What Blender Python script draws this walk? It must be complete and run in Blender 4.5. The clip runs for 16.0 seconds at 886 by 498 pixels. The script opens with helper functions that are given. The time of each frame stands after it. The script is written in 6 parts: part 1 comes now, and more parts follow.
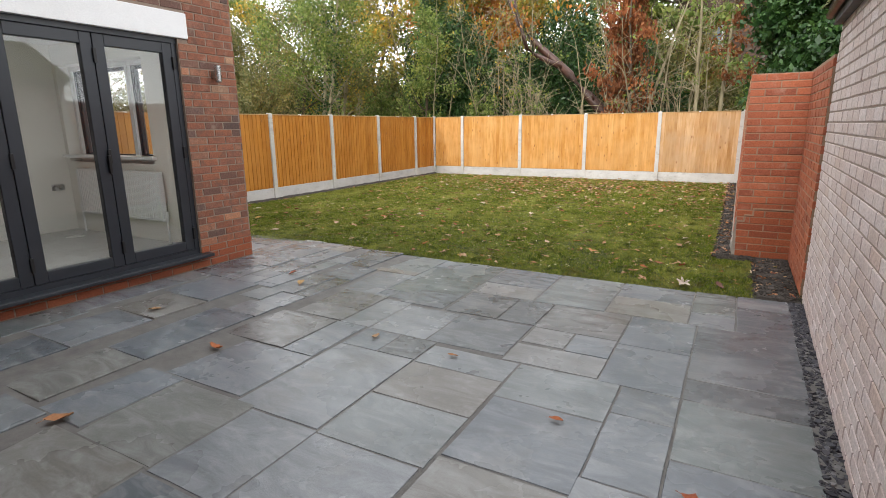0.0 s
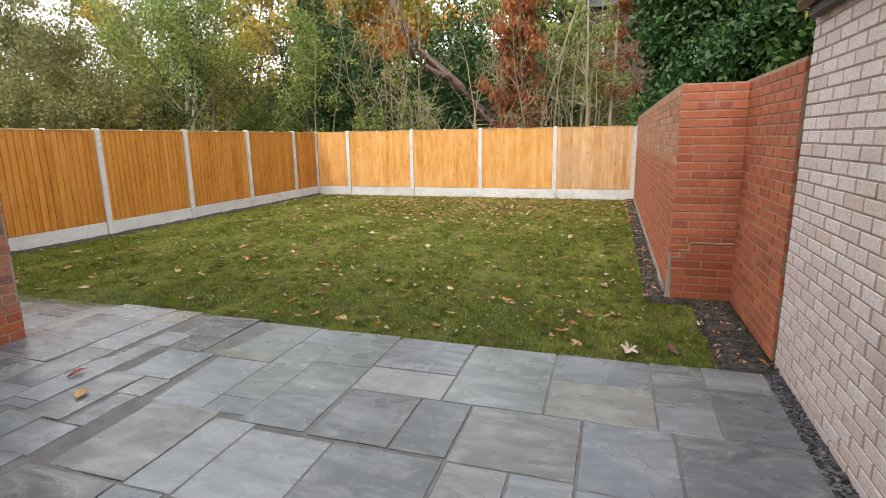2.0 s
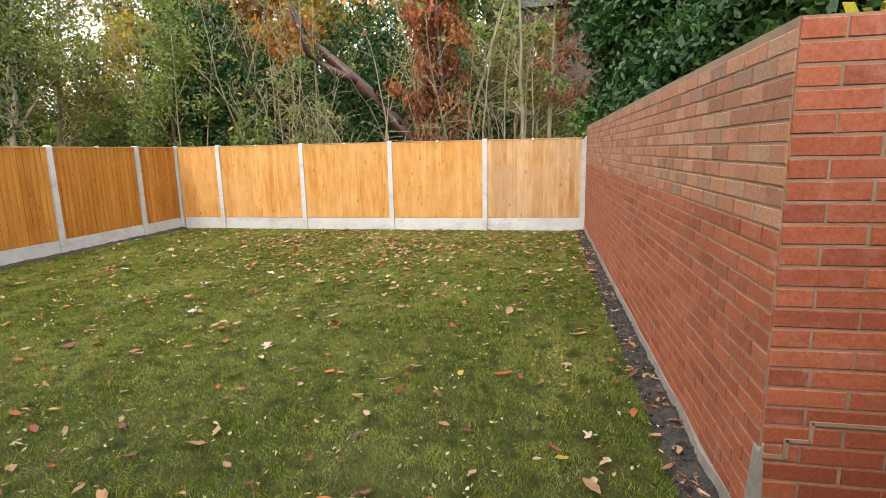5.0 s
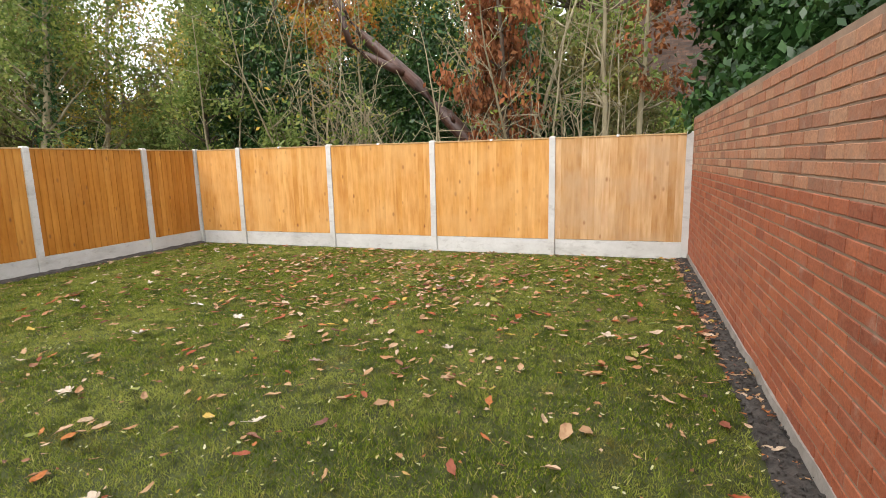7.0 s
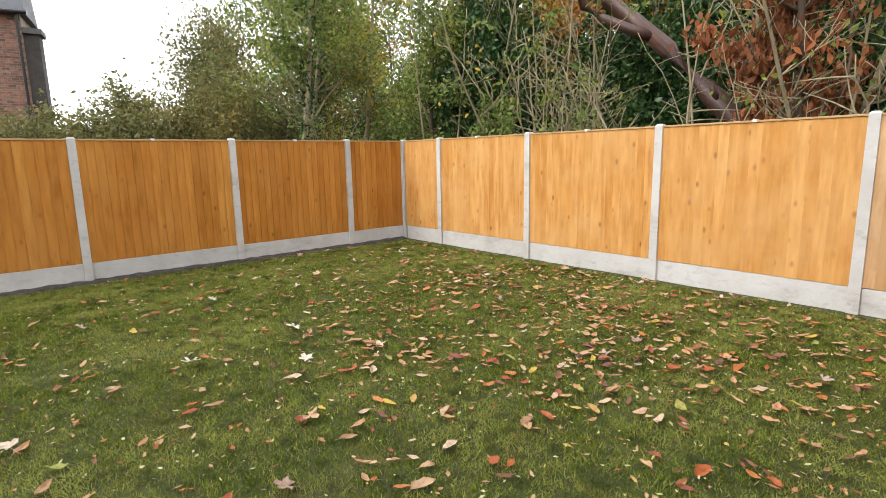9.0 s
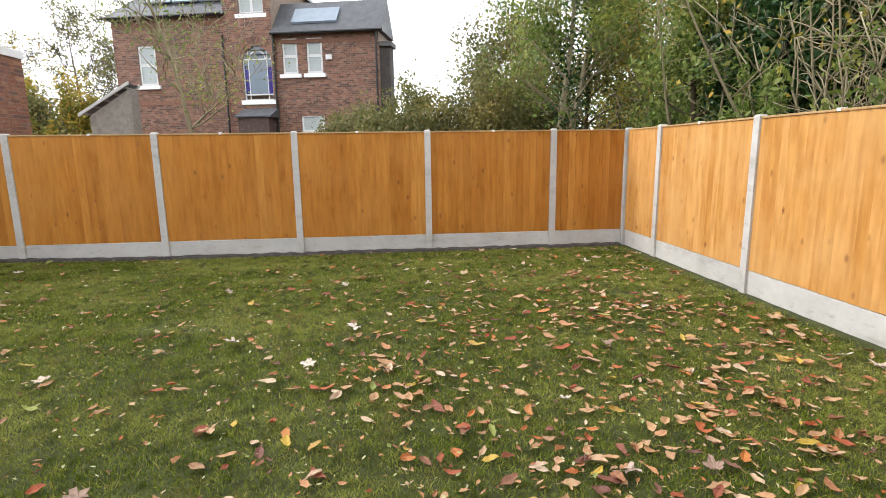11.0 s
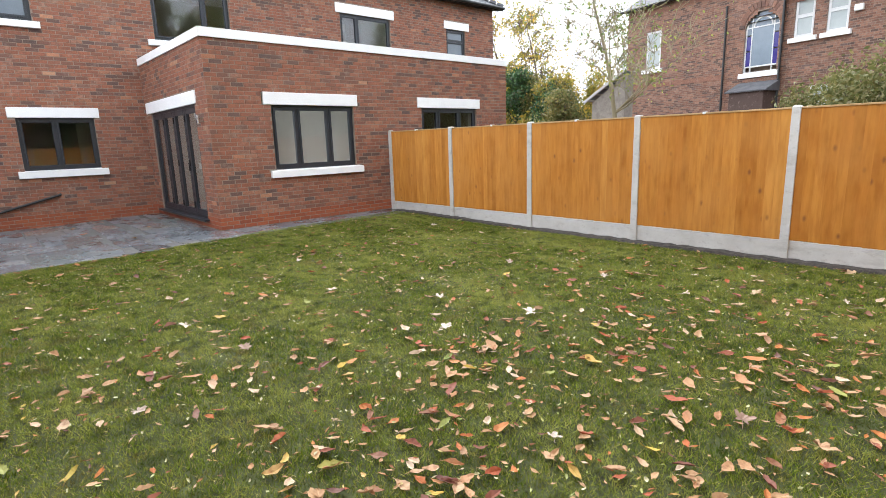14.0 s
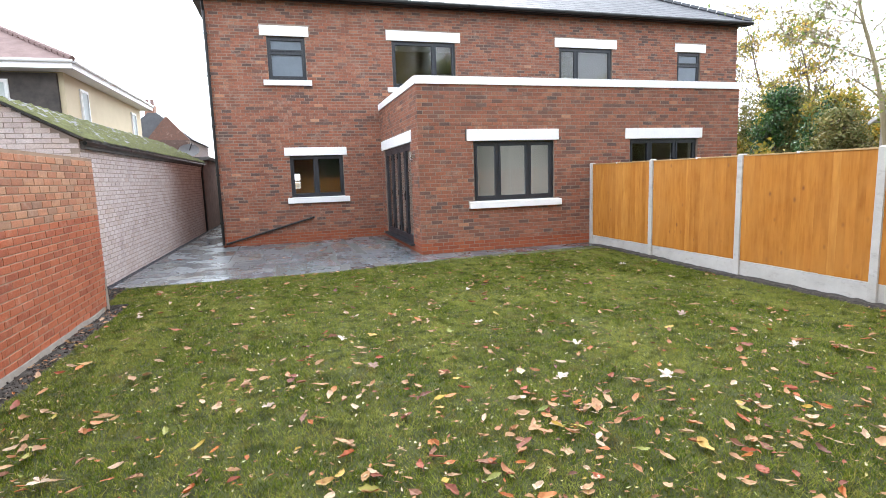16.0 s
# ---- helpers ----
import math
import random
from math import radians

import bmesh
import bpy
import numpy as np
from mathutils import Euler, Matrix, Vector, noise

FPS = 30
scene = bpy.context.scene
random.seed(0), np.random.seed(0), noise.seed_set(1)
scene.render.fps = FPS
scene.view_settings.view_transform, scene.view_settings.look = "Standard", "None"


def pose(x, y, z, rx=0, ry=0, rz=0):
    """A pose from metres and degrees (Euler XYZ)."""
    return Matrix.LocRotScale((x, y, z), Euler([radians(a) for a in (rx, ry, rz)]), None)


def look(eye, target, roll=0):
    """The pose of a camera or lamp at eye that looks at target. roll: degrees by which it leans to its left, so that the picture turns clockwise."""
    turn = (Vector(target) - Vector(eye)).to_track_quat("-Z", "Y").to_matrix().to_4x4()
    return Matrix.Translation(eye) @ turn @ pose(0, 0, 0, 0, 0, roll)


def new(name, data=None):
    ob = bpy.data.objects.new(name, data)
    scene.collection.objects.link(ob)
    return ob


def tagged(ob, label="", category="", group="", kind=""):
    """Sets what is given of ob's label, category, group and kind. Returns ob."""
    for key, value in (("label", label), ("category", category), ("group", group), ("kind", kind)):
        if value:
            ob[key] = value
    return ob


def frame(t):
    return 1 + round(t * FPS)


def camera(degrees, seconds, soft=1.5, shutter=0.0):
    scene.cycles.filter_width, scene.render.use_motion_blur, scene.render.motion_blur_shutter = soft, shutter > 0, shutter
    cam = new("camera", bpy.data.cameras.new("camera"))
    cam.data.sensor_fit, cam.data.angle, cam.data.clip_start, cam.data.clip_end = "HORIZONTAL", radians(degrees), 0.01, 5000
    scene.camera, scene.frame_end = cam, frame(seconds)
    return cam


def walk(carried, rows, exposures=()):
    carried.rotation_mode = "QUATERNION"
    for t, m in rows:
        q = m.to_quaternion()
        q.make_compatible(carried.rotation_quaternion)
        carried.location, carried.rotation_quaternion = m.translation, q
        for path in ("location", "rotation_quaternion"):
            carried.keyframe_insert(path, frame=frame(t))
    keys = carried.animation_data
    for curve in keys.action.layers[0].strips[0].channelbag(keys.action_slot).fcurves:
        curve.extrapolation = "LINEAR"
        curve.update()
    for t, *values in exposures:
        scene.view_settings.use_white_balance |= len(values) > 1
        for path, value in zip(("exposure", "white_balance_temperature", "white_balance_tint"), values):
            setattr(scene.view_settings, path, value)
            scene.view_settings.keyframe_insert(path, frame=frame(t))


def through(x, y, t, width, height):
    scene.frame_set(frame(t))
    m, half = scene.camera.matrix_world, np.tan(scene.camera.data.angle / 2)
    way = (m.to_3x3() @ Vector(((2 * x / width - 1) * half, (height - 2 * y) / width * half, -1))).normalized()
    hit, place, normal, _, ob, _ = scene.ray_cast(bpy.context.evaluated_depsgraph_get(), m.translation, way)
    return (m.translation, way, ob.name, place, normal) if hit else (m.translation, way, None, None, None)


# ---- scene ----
cam = camera(79.9, 16.0, soft=0.75)
PATH = [
    (0, (-0.037, -0.102, 1.475), (-0.982, 1.602, 1.023), -0.7),
    (0.5, (-0.125, 0.146, 1.481), (-1.009, 1.884, 1.034), -0.8),
    (1, (-0.293, 0.478, 1.51), (-1.06, 2.273, 1.074), -0.7),
    (1.5, (-0.407, 0.82, 1.506), (-1.087, 2.652, 1.082), -0.9),
    (2, (-0.555, 1.31, 1.532), (-1.148, 3.175, 1.123), -0.9),
    (2.5, (-0.712, 1.747, 1.522), (-1.212, 3.643, 1.128), -0.9),
    (3, (-0.8, 2.289, 1.513), (-1.211, 4.207, 1.124), -1.1),
    (3.5, (-0.83, 2.795, 1.533), (-1.203, 4.723, 1.156), -1.1),
    (4, (-0.848, 3.358, 1.565), (-1.204, 5.291, 1.195), -1.2),
    (6.5, (-0.756, 6.298, 1.511), (-1.261, 8.202, 1.166), -1.2),
    (7, (-0.843, 6.863, 1.45), (-1.495, 8.725, 1.123), -1.3),
    (7.5, (-0.773, 7.513, 1.457), (-1.661, 9.275, 1.127), -1.2),
    (8, (-0.818, 8.109, 1.467), (-1.926, 9.739, 1.127), -1.1),
    (8.5, (-0.853, 8.644, 1.427), (-2.158, 10.122, 1.094), -1.2),
    (9, (-0.844, 9.181, 1.468), (-2.336, 10.468, 1.124), -1.1),
    (11.3, (-0.757, 11.758, 1.476), (-2.722, 11.756, 1.104), -1.1),
    (11.5, (-0.795, 11.961, 1.489), (-2.754, 11.834, 1.111), -1.4),
    (12, (-0.882, 12.389, 1.521), (-2.791, 11.94, 1.132), -1.8),
    (12.5, (-1.05, 12.823, 1.532), (-2.858, 12.066, 1.132), -1.7),
    (13, (-1.154, 13.244, 1.536), (-2.82, 12.212, 1.134), -1.8),
    (13.5, (-1.366, 13.629, 1.51), (-2.843, 12.342, 1.107), -1.9),
    (14, (-1.579, 13.902, 1.517), (-2.878, 12.434, 1.117), -1.9),
    (14.5, (-1.771, 14.177, 1.541), (-2.862, 12.548, 1.146), -1.9),
    (15, (-1.954, 14.257, 1.55), (-2.851, 12.513, 1.16), -2.0),
    (15.5, (-2.174, 14.308, 1.571), (-2.85, 12.46, 1.212), -1.9),
    (16, (-2.348, 14.361, 1.599), (-2.902, 12.458, 1.328), -1.9),
]
walk(cam, [(t, look(eye, target, roll)) for t, eye, target, roll in PATH], [(0.0, 1.34, 6600, 10), (4.0, 1.40, 6650, 10), (9.0, 1.26, 6500, 10), (12.5, 1.45, 6350, 10), (16.0, 1.84, 6050, 10)])

# ---- light ----
SUN_EL, SUN_AZ = 42.0, 190.0      # degrees; azimuth clockwise from +y
world = bpy.data.worlds.new("overcast_sky")
scene.world = world
world.use_nodes = True
wn, wl = world.node_tree.nodes, world.node_tree.links
wn.clear()
sky = wn.new("ShaderNodeTexSky")
sky.sky_type, sky.sun_disc = "NISHITA", False
sky.sun_elevation, sky.sun_rotation = radians(SUN_EL), radians(SUN_AZ)
sky.air_density, sky.dust_density, sky.ozone_density = 1.0, 1.5, 1.0
hsv = wn.new("ShaderNodeHueSaturation")
hsv.inputs["Saturation"].default_value = 0.22
bg = wn.new("ShaderNodeBackground")
bg.inputs["Strength"].default_value = 0.15
wo = wn.new("ShaderNodeOutputWorld")
wl.new(sky.outputs[0], hsv.inputs["Color"])
cloud = wn.new("ShaderNodeMix")          # an even cloud layer in front of the clear sky
cloud.data_type = "RGBA"
cloud.inputs[0].default_value = 0.72
cloud.inputs[7].default_value = (7.6, 7.8, 8.1, 1)
wl.new(hsv.outputs[0], cloud.inputs[6])
wl.new(cloud.outputs[2], bg.inputs["Color"])
wl.new(bg.outputs[0], wo.inputs["Surface"])
sun = new("sun", bpy.data.lights.new("sun", "SUN"))
sun.data.energy, sun.data.angle, sun.data.color = 1.0, radians(35), (1.0, 0.965, 0.92)
az = radians(SUN_AZ)
sun.matrix_world = look((20 * math.sin(az), 20 * math.cos(az), 20 * math.tan(radians(SUN_EL))), (0, 0, 0))

# area lamp added inside the folding doors to top up the room's skylight
fill_light = bpy.data.lights.new("door_fill_light", "AREA")
fill_light.shape, fill_light.size, fill_light.size_y, fill_light.energy, fill_light.color = "RECTANGLE", 2.7, 1.9, 6.0, (0.97, 0.99, 1.0)
fill_ob = new("door_fill_light", fill_light)
fill_ob.matrix_world = look((-5.24, 1.95, 1.3), (-8.0, 1.95, 1.1))


# ---- materials ----
class Nodes:
    """A small builder for one node material."""

    def __init__(self, name):
        self.m = bpy.data.materials.new(name)
        self.m.use_nodes = True
        self.t = self.m.node_tree
        self.b = self.t.nodes["Principled BSDF"]
        tc = self.t.nodes.new("ShaderNodeTexCoord")
        self.co = tc.outputs["Object"]

    def put(self, kind, **links):
        n = self.t.nodes.new(kind)
        for key, v in links.items():
            self.link(v, n.inputs[key])
        return n

    def link(self, v, socket):
        if isinstance(v, bpy.types.NodeSocket):
            self.t.links.new(v, socket)
        elif isinstance(v, tuple) and len(v) == 3 and socket.type == "RGBA":
            socket.default_value = (*v, 1)
        else:
            socket.default_value = v

    def noise(self, scale, detail=4.0, rough=0.6, vec=None, stretch=None):
        vec = vec or self.co
        if stretch:
            mp = self.put("ShaderNodeMapping", Vector=vec)
            mp.inputs["Scale"].default_value = stretch
            vec = mp.outputs[0]
        return self.put("ShaderNodeTexNoise", Vector=vec, Scale=scale, Detail=detail, Roughness=rough).outputs["Fac"]

    def ramp(self, fac, stops):
        n = self.put("ShaderNodeValToRGB", Fac=fac)
        el = n.color_ramp.elements
        while len(el) < len(stops):
            el.new(0.5)
        for e, (p, c) in zip(el, stops):
            e.position, e.color = p, (*c, 1)
        return n.outputs["Color"]

    def mix(self, fac, a, b, how="MIX"):
        n = self.t.nodes.new("ShaderNodeMix")
        n.data_type, n.blend_type = "RGBA", how
        self.link(fac, n.inputs[0])
        self.link(a, n.inputs[6])
        self.link(b, n.inputs[7])
        return n.outputs[2]

    def rng(self, fac, a, b, lo=0.3, hi=0.7):
        n = self.put("ShaderNodeMapRange", Value=fac)
        n.inputs["From Min"].default_value, n.inputs["From Max"].default_value = lo, hi
        n.inputs["To Min"].default_value, n.inputs["To Max"].default_value = a, b
        return n.outputs[0]

    def rand(self, kind):
        if kind == "object":
            return self.t.nodes.new("ShaderNodeObjectInfo").outputs["Random"]
        return self.t.nodes.new("ShaderNodeNewGeometry").outputs["Random Per Island"]

    def bump(self, height, strength, distance):
        n = self.put("ShaderNodeBump", Height=height, Strength=strength, Distance=distance)
        self.link(n.outputs[0], self.b.inputs["Normal"])

    def done(self, color, rough, spec=0.5, metal=0.0):
        self.link(color, self.b.inputs["Base Color"])
        self.link(rough, self.b.inputs["Roughness"])
        self.b.inputs["Specular IOR Level"].default_value = spec
        self.b.inputs["Metallic"].default_value = metal
        return self.m


def surface(name, a, b, scale=3.0, rough=0.7, bump=0.2, fine=60.0, dist=0.003, spec=0.4, metal=0.0, stretch=None):
    """Two colours mixed by a coarse noise, dirtied by a fine one."""
    n = Nodes(name)
    big = n.noise(scale, 5, 0.65, stretch=stretch)
    small = n.noise(fine, 3, 0.6, stretch=stretch)
    col = n.mix(n.rng(big, 0, 1), a, b)
    col = n.mix(0.35, col, n.mix(small, (0.25, 0.25, 0.25), (1, 1, 1)), "MULTIPLY")
    n.bump(small, bump, dist)
    return n.done(col, n.rng(big, rough - 0.08, rough + 0.08), spec, metal)


def pieces(name, stops, kind, rough=0.75, fine=70.0, coarse=13.0, bump=0.3, dist=0.004, spec=0.3, stain=None, stretch=None, wet=0.0):
    """A colour per piece out of a ramp, with grain and stains over it."""
    n = Nodes(name)
    r = n.rand(kind)
    col = n.ramp(r, stops)
    vec = n.put("ShaderNodeVectorMath", **{"Vector": n.co})
    off = n.put("ShaderNodeCombineXYZ", X=n.put("ShaderNodeMath", Value=r).outputs[0], Y=r, Z=r)
    sc = n.put("ShaderNodeVectorMath", Vector=off.outputs[0])
    sc.operation = "SCALE"
    sc.inputs["Scale"].default_value = 37.0
    n.link(sc.outputs[0], vec.inputs[1])
    big = n.noise(coarse, 5, 0.65, vec=vec.outputs[0], stretch=stretch)
    small = n.noise(fine, 4, 0.65, vec=vec.outputs[0], stretch=stretch)
    col = n.mix(0.6, col, n.mix(n.rng(small, 0, 1, 0.28, 0.72), (0.32, 0.30, 0.29), (1.12, 1.12, 1.12)), "MULTIPLY")
    if stain:
        place = n.t.nodes.new("ShaderNodeNewGeometry").outputs["Position"]
        soot = n.noise(2.3, 5, 0.62, vec=place)
        bloom = n.noise(5.5, 6, 0.7, vec=place)
        col = n.mix(n.rng(big, 0, 0.7, 0.48, 0.68), col, stain)
        col = n.mix(n.rng(soot, 0, 0.4, 0.52, 0.7), col, n.mix(1.0, col, (0.60, 0.56, 0.56), "MULTIPLY"))
        col = n.mix(n.rng(bloom, 0, 0.32, 0.56, 0.74), col, (0.55, 0.44, 0.36))
    n.bump(small, bump, dist)
    return n.done(col, n.rng(big, rough - wet, rough + 0.1), spec)


HOUSE_RAMP = [(0.0, (0.11, 0.075, 0.068)), (0.10, (0.18, 0.092, 0.07)), (0.25, (0.28, 0.108, 0.064)), (0.5, (0.36, 0.132, 0.074)), (0.75, (0.30, 0.122, 0.078)), (0.93, (0.40, 0.178, 0.105)), (1.0, (0.16, 0.10, 0.085))]
RED_RAMP = [(0.0, (0.30, 0.085, 0.045)), (0.25, (0.37, 0.105, 0.05)), (0.5, (0.42, 0.12, 0.055)), (0.8, (0.47, 0.142, 0.066)), (1.0, (0.36, 0.11, 0.06))]
OLD_RAMP = [(0.0, (0.32, 0.14, 0.085)), (0.3, (0.45, 0.19, 0.105)), (0.7, (0.52, 0.24, 0.135)), (0.93, (0.51, 0.29, 0.175)), (1.0, (0.28, 0.16, 0.11))]
PLINTH_RAMP = [(0.0, (0.28, 0.075, 0.036)), (0.5, (0.34, 0.094, 0.042)), (1.0, (0.39, 0.115, 0.05))]
PINK_RAMP = [(0.0, (0.60, 0.49, 0.46)), (0.4, (0.68, 0.585, 0.56)), (0.8, (0.72, 0.635, 0.62)), (1.0, (0.60, 0.47, 0.41))]
VICT_RAMP = [(0.0, (0.10, 0.065, 0.055)), (0.25, (0.20, 0.10, 0.07)), (0.6, (0.29, 0.14, 0.09)), (0.9, (0.36, 0.19, 0.13)), (1.0, (0.17, 0.11, 0.095))]
# darker than VICT_RAMP, for the brick building behind the trees
DARK_BROWN_RAMP = [(0.0, (0.07, 0.045, 0.036)), (0.4, (0.13, 0.072, 0.05)), (0.8, (0.18, 0.10, 0.068)), (1.0, (0.10, 0.07, 0.058))]
BRICK = {}
for key, ramp, stain in (("house", HOUSE_RAMP, (0.14, 0.085, 0.065)), ("red", RED_RAMP, (0.37, 0.14, 0.085)), ("old", OLD_RAMP, (0.33, 0.19, 0.13)),
                         ("plinth", PLINTH_RAMP, None), ("pink", PINK_RAMP, (0.56, 0.46, 0.42)), ("vict", VICT_RAMP, (0.10, 0.07, 0.06)), ("sooty", DARK_BROWN_RAMP, (0.08, 0.06, 0.05))):
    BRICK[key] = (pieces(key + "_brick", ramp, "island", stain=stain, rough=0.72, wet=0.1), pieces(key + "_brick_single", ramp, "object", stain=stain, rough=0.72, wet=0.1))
MORTAR = surface("mortar", (0.385, 0.265, 0.18), (0.255, 0.17, 0.118), 5, 0.9, 0.5, 90)
MORTAR_DARK = surface("mortar_dark", (0.34, 0.26, 0.20), (0.24, 0.18, 0.145), 5, 0.9, 0.5, 90)
MORTAR_PINK = surface("mortar_pink", (0.40, 0.32, 0.27), (0.29, 0.23, 0.19), 5, 0.9, 0.5, 90)
WHITE = surface("white_masonry_paint", (0.99, 0.99, 0.99), (0.93, 0.93, 0.93), 3, 0.6, 0.1, 120, 0.001)
UPVC_WHITE = surface("white_upvc", (0.80, 0.80, 0.80), (0.76, 0.76, 0.75), 2, 0.3, 0.0)
GREY_FRAME = surface("anthracite_frame", (0.022, 0.026, 0.034), (0.03, 0.034, 0.043), 2, 0.38, 0.05, 200, 0.0005, 0.5)
BLACK = surface("black_plastic", (0.012, 0.012, 0.013), (0.02, 0.02, 0.02), 4, 0.35, 0.05)
STEEL = surface("brushed_steel", (0.55, 0.55, 0.55), (0.62, 0.62, 0.62), 8, 0.28, 0.05, metal=1.0)


def make_concrete():
    """Pale cast concrete, blotched with damp and dirt."""
    n = Nodes("pale_concrete")
    geo = n.t.nodes.new("ShaderNodeNewGeometry").outputs["Position"]
    damp = n.noise(1.7, 6, 0.68, vec=geo)
    dirt = n.noise(7.0, 5, 0.7, vec=geo, stretch=(1, 1, 2.0))
    fine = n.noise(90, 4, 0.7, vec=geo)
    col = n.mix(n.rng(damp, 0, 1, 0.35, 0.7), (0.61, 0.595, 0.565), (0.46, 0.44, 0.41))
    col = n.mix(n.rng(dirt, 0, 0.45, 0.56, 0.74), col, (0.22, 0.19, 0.155))
    mud = n.noise(0.9, 5, 0.7, vec=geo, stretch=(1, 1, 3.5))
    col = n.mix(n.rng(mud, 0, 0.35, 0.56, 0.70), col, (0.17, 0.14, 0.11))
    col = n.mix(0.3, col, n.mix(fine, (0.4, 0.4, 0.4), (1.1, 1.1, 1.1)), "MULTIPLY")
    n.bump(fine, 0.35, 0.003)
    return n.done(col, 0.85, 0.3)


CONCRETE = make_concrete()
FOOTING = surface("rough_concrete", (0.36, 0.32, 0.28), (0.24, 0.21, 0.18), 6, 0.92, 0.8, 30, 0.01)
SOIL = surface("dark_soil", (0.085, 0.072, 0.062), (0.03, 0.026, 0.023), 16, 0.95, 1.0, 45, 0.02)
EARTH = surface("lawn_earth", (0.062, 0.072, 0.013), (0.02, 0.024, 0.006), 7, 0.95, 0.6, 40, 0.01)
WOODFLOOR = surface("leaf_litter", (0.10, 0.065, 0.035), (0.045, 0.045, 0.02), 2, 0.95, 0.8, 25, 0.03)
JOINT = surface("slab_joint", (0.165, 0.158, 0.148), (0.10, 0.096, 0.092), 9, 0.9, 0.6, 80)
CREAM = surface("cream_emulsion", (0.80, 0.77, 0.70), (0.76, 0.73, 0.66), 1.5, 0.7, 0.03)
CEILING = surface("white_ceiling_paint", (0.80, 0.79, 0.76), (0.77, 0.76, 0.73), 1.5, 0.8, 0.03)
TILE = surface("pale_floor_tile", (0.62, 0.61, 0.59), (0.56, 0.55, 0.53), 1.2, 0.22, 0.02)
SLATE = surface("grey_slate_roof", (0.10, 0.105, 0.115), (0.07, 0.072, 0.08), 3, 0.55, 0.4, 40, 0.004, stretch=(1, 1, 1))
REDTILE = surface("red_roof_tile", (0.25, 0.165, 0.15), (0.18, 0.12, 0.11), 3, 0.8, 0.4, 30, 0.01)
RENDER_CREAM = surface("cream_render", (0.68, 0.58, 0.40), (0.62, 0.53, 0.37), 1.0, 0.85, 0.2)
DARKBRICK = surface("dark_stained_brick", (0.10, 0.085, 0.075), (0.055, 0.05, 0.047), 2.5, 0.85, 0.4, 30)
MOSS = surface("moss", (0.13, 0.14, 0.035), (0.065, 0.07, 0.025), 6, 0.95, 1.0, 60, 0.02)
GUTTERGREY = surface("weathered_fascia", (0.16, 0.155, 0.15), (0.09, 0.09, 0.09), 4, 0.8, 0.3)
BARK = surface("grey_brown_bark", (0.17, 0.125, 0.085), (0.085, 0.062, 0.045), 6, 0.85, 0.8, 35, 0.015, stretch=(1, 1, 0.25))
BARK_PALE = surface("pale_stem_bark", (0.40, 0.34, 0.21), (0.24, 0.20, 0.12), 5, 0.75, 0.5, 40, 0.006, stretch=(1, 1, 0.3))
BARK_WET = surface("wet_red_brown_bark", (0.10, 0.045, 0.03), (0.045, 0.024, 0.018), 4, 0.45, 0.5, 30, 0.01, 0.4, stretch=(1, 1, 0.5))
BARK_IVY = surface("mossy_bark", (0.12, 0.12, 0.05), (0.09, 0.07, 0.045), 3, 0.9, 0.8, 30, 0.02)
STAINED = surface("stained_glass_blue", (0.05, 0.04, 0.22), (0.08, 0.07, 0.28), 2, 0.15, 0.0)
BLIND = surface("pale_blind", (0.50, 0.54, 0.53), (0.42, 0.46, 0.46), 2, 0.6, 0.05)
FROSTED = surface("frosted_glass", (0.20, 0.235, 0.275), (0.16, 0.19, 0.225), 2, 0.16, 0.0)
PALEGLASS = surface("pale_obscured_glass", (0.26, 0.31, 0.37), (0.21, 0.26, 0.31), 2, 0.12, 0.0)


def make_glass():
    n = Nodes("window_glass")
    n.b.inputs["Transmission Weight"].default_value = 1.0
    n.b.inputs["IOR"].default_value = 1.5
    return n.done((0.95, 0.97, 0.97), 0.0)


GLASS = make_glass()


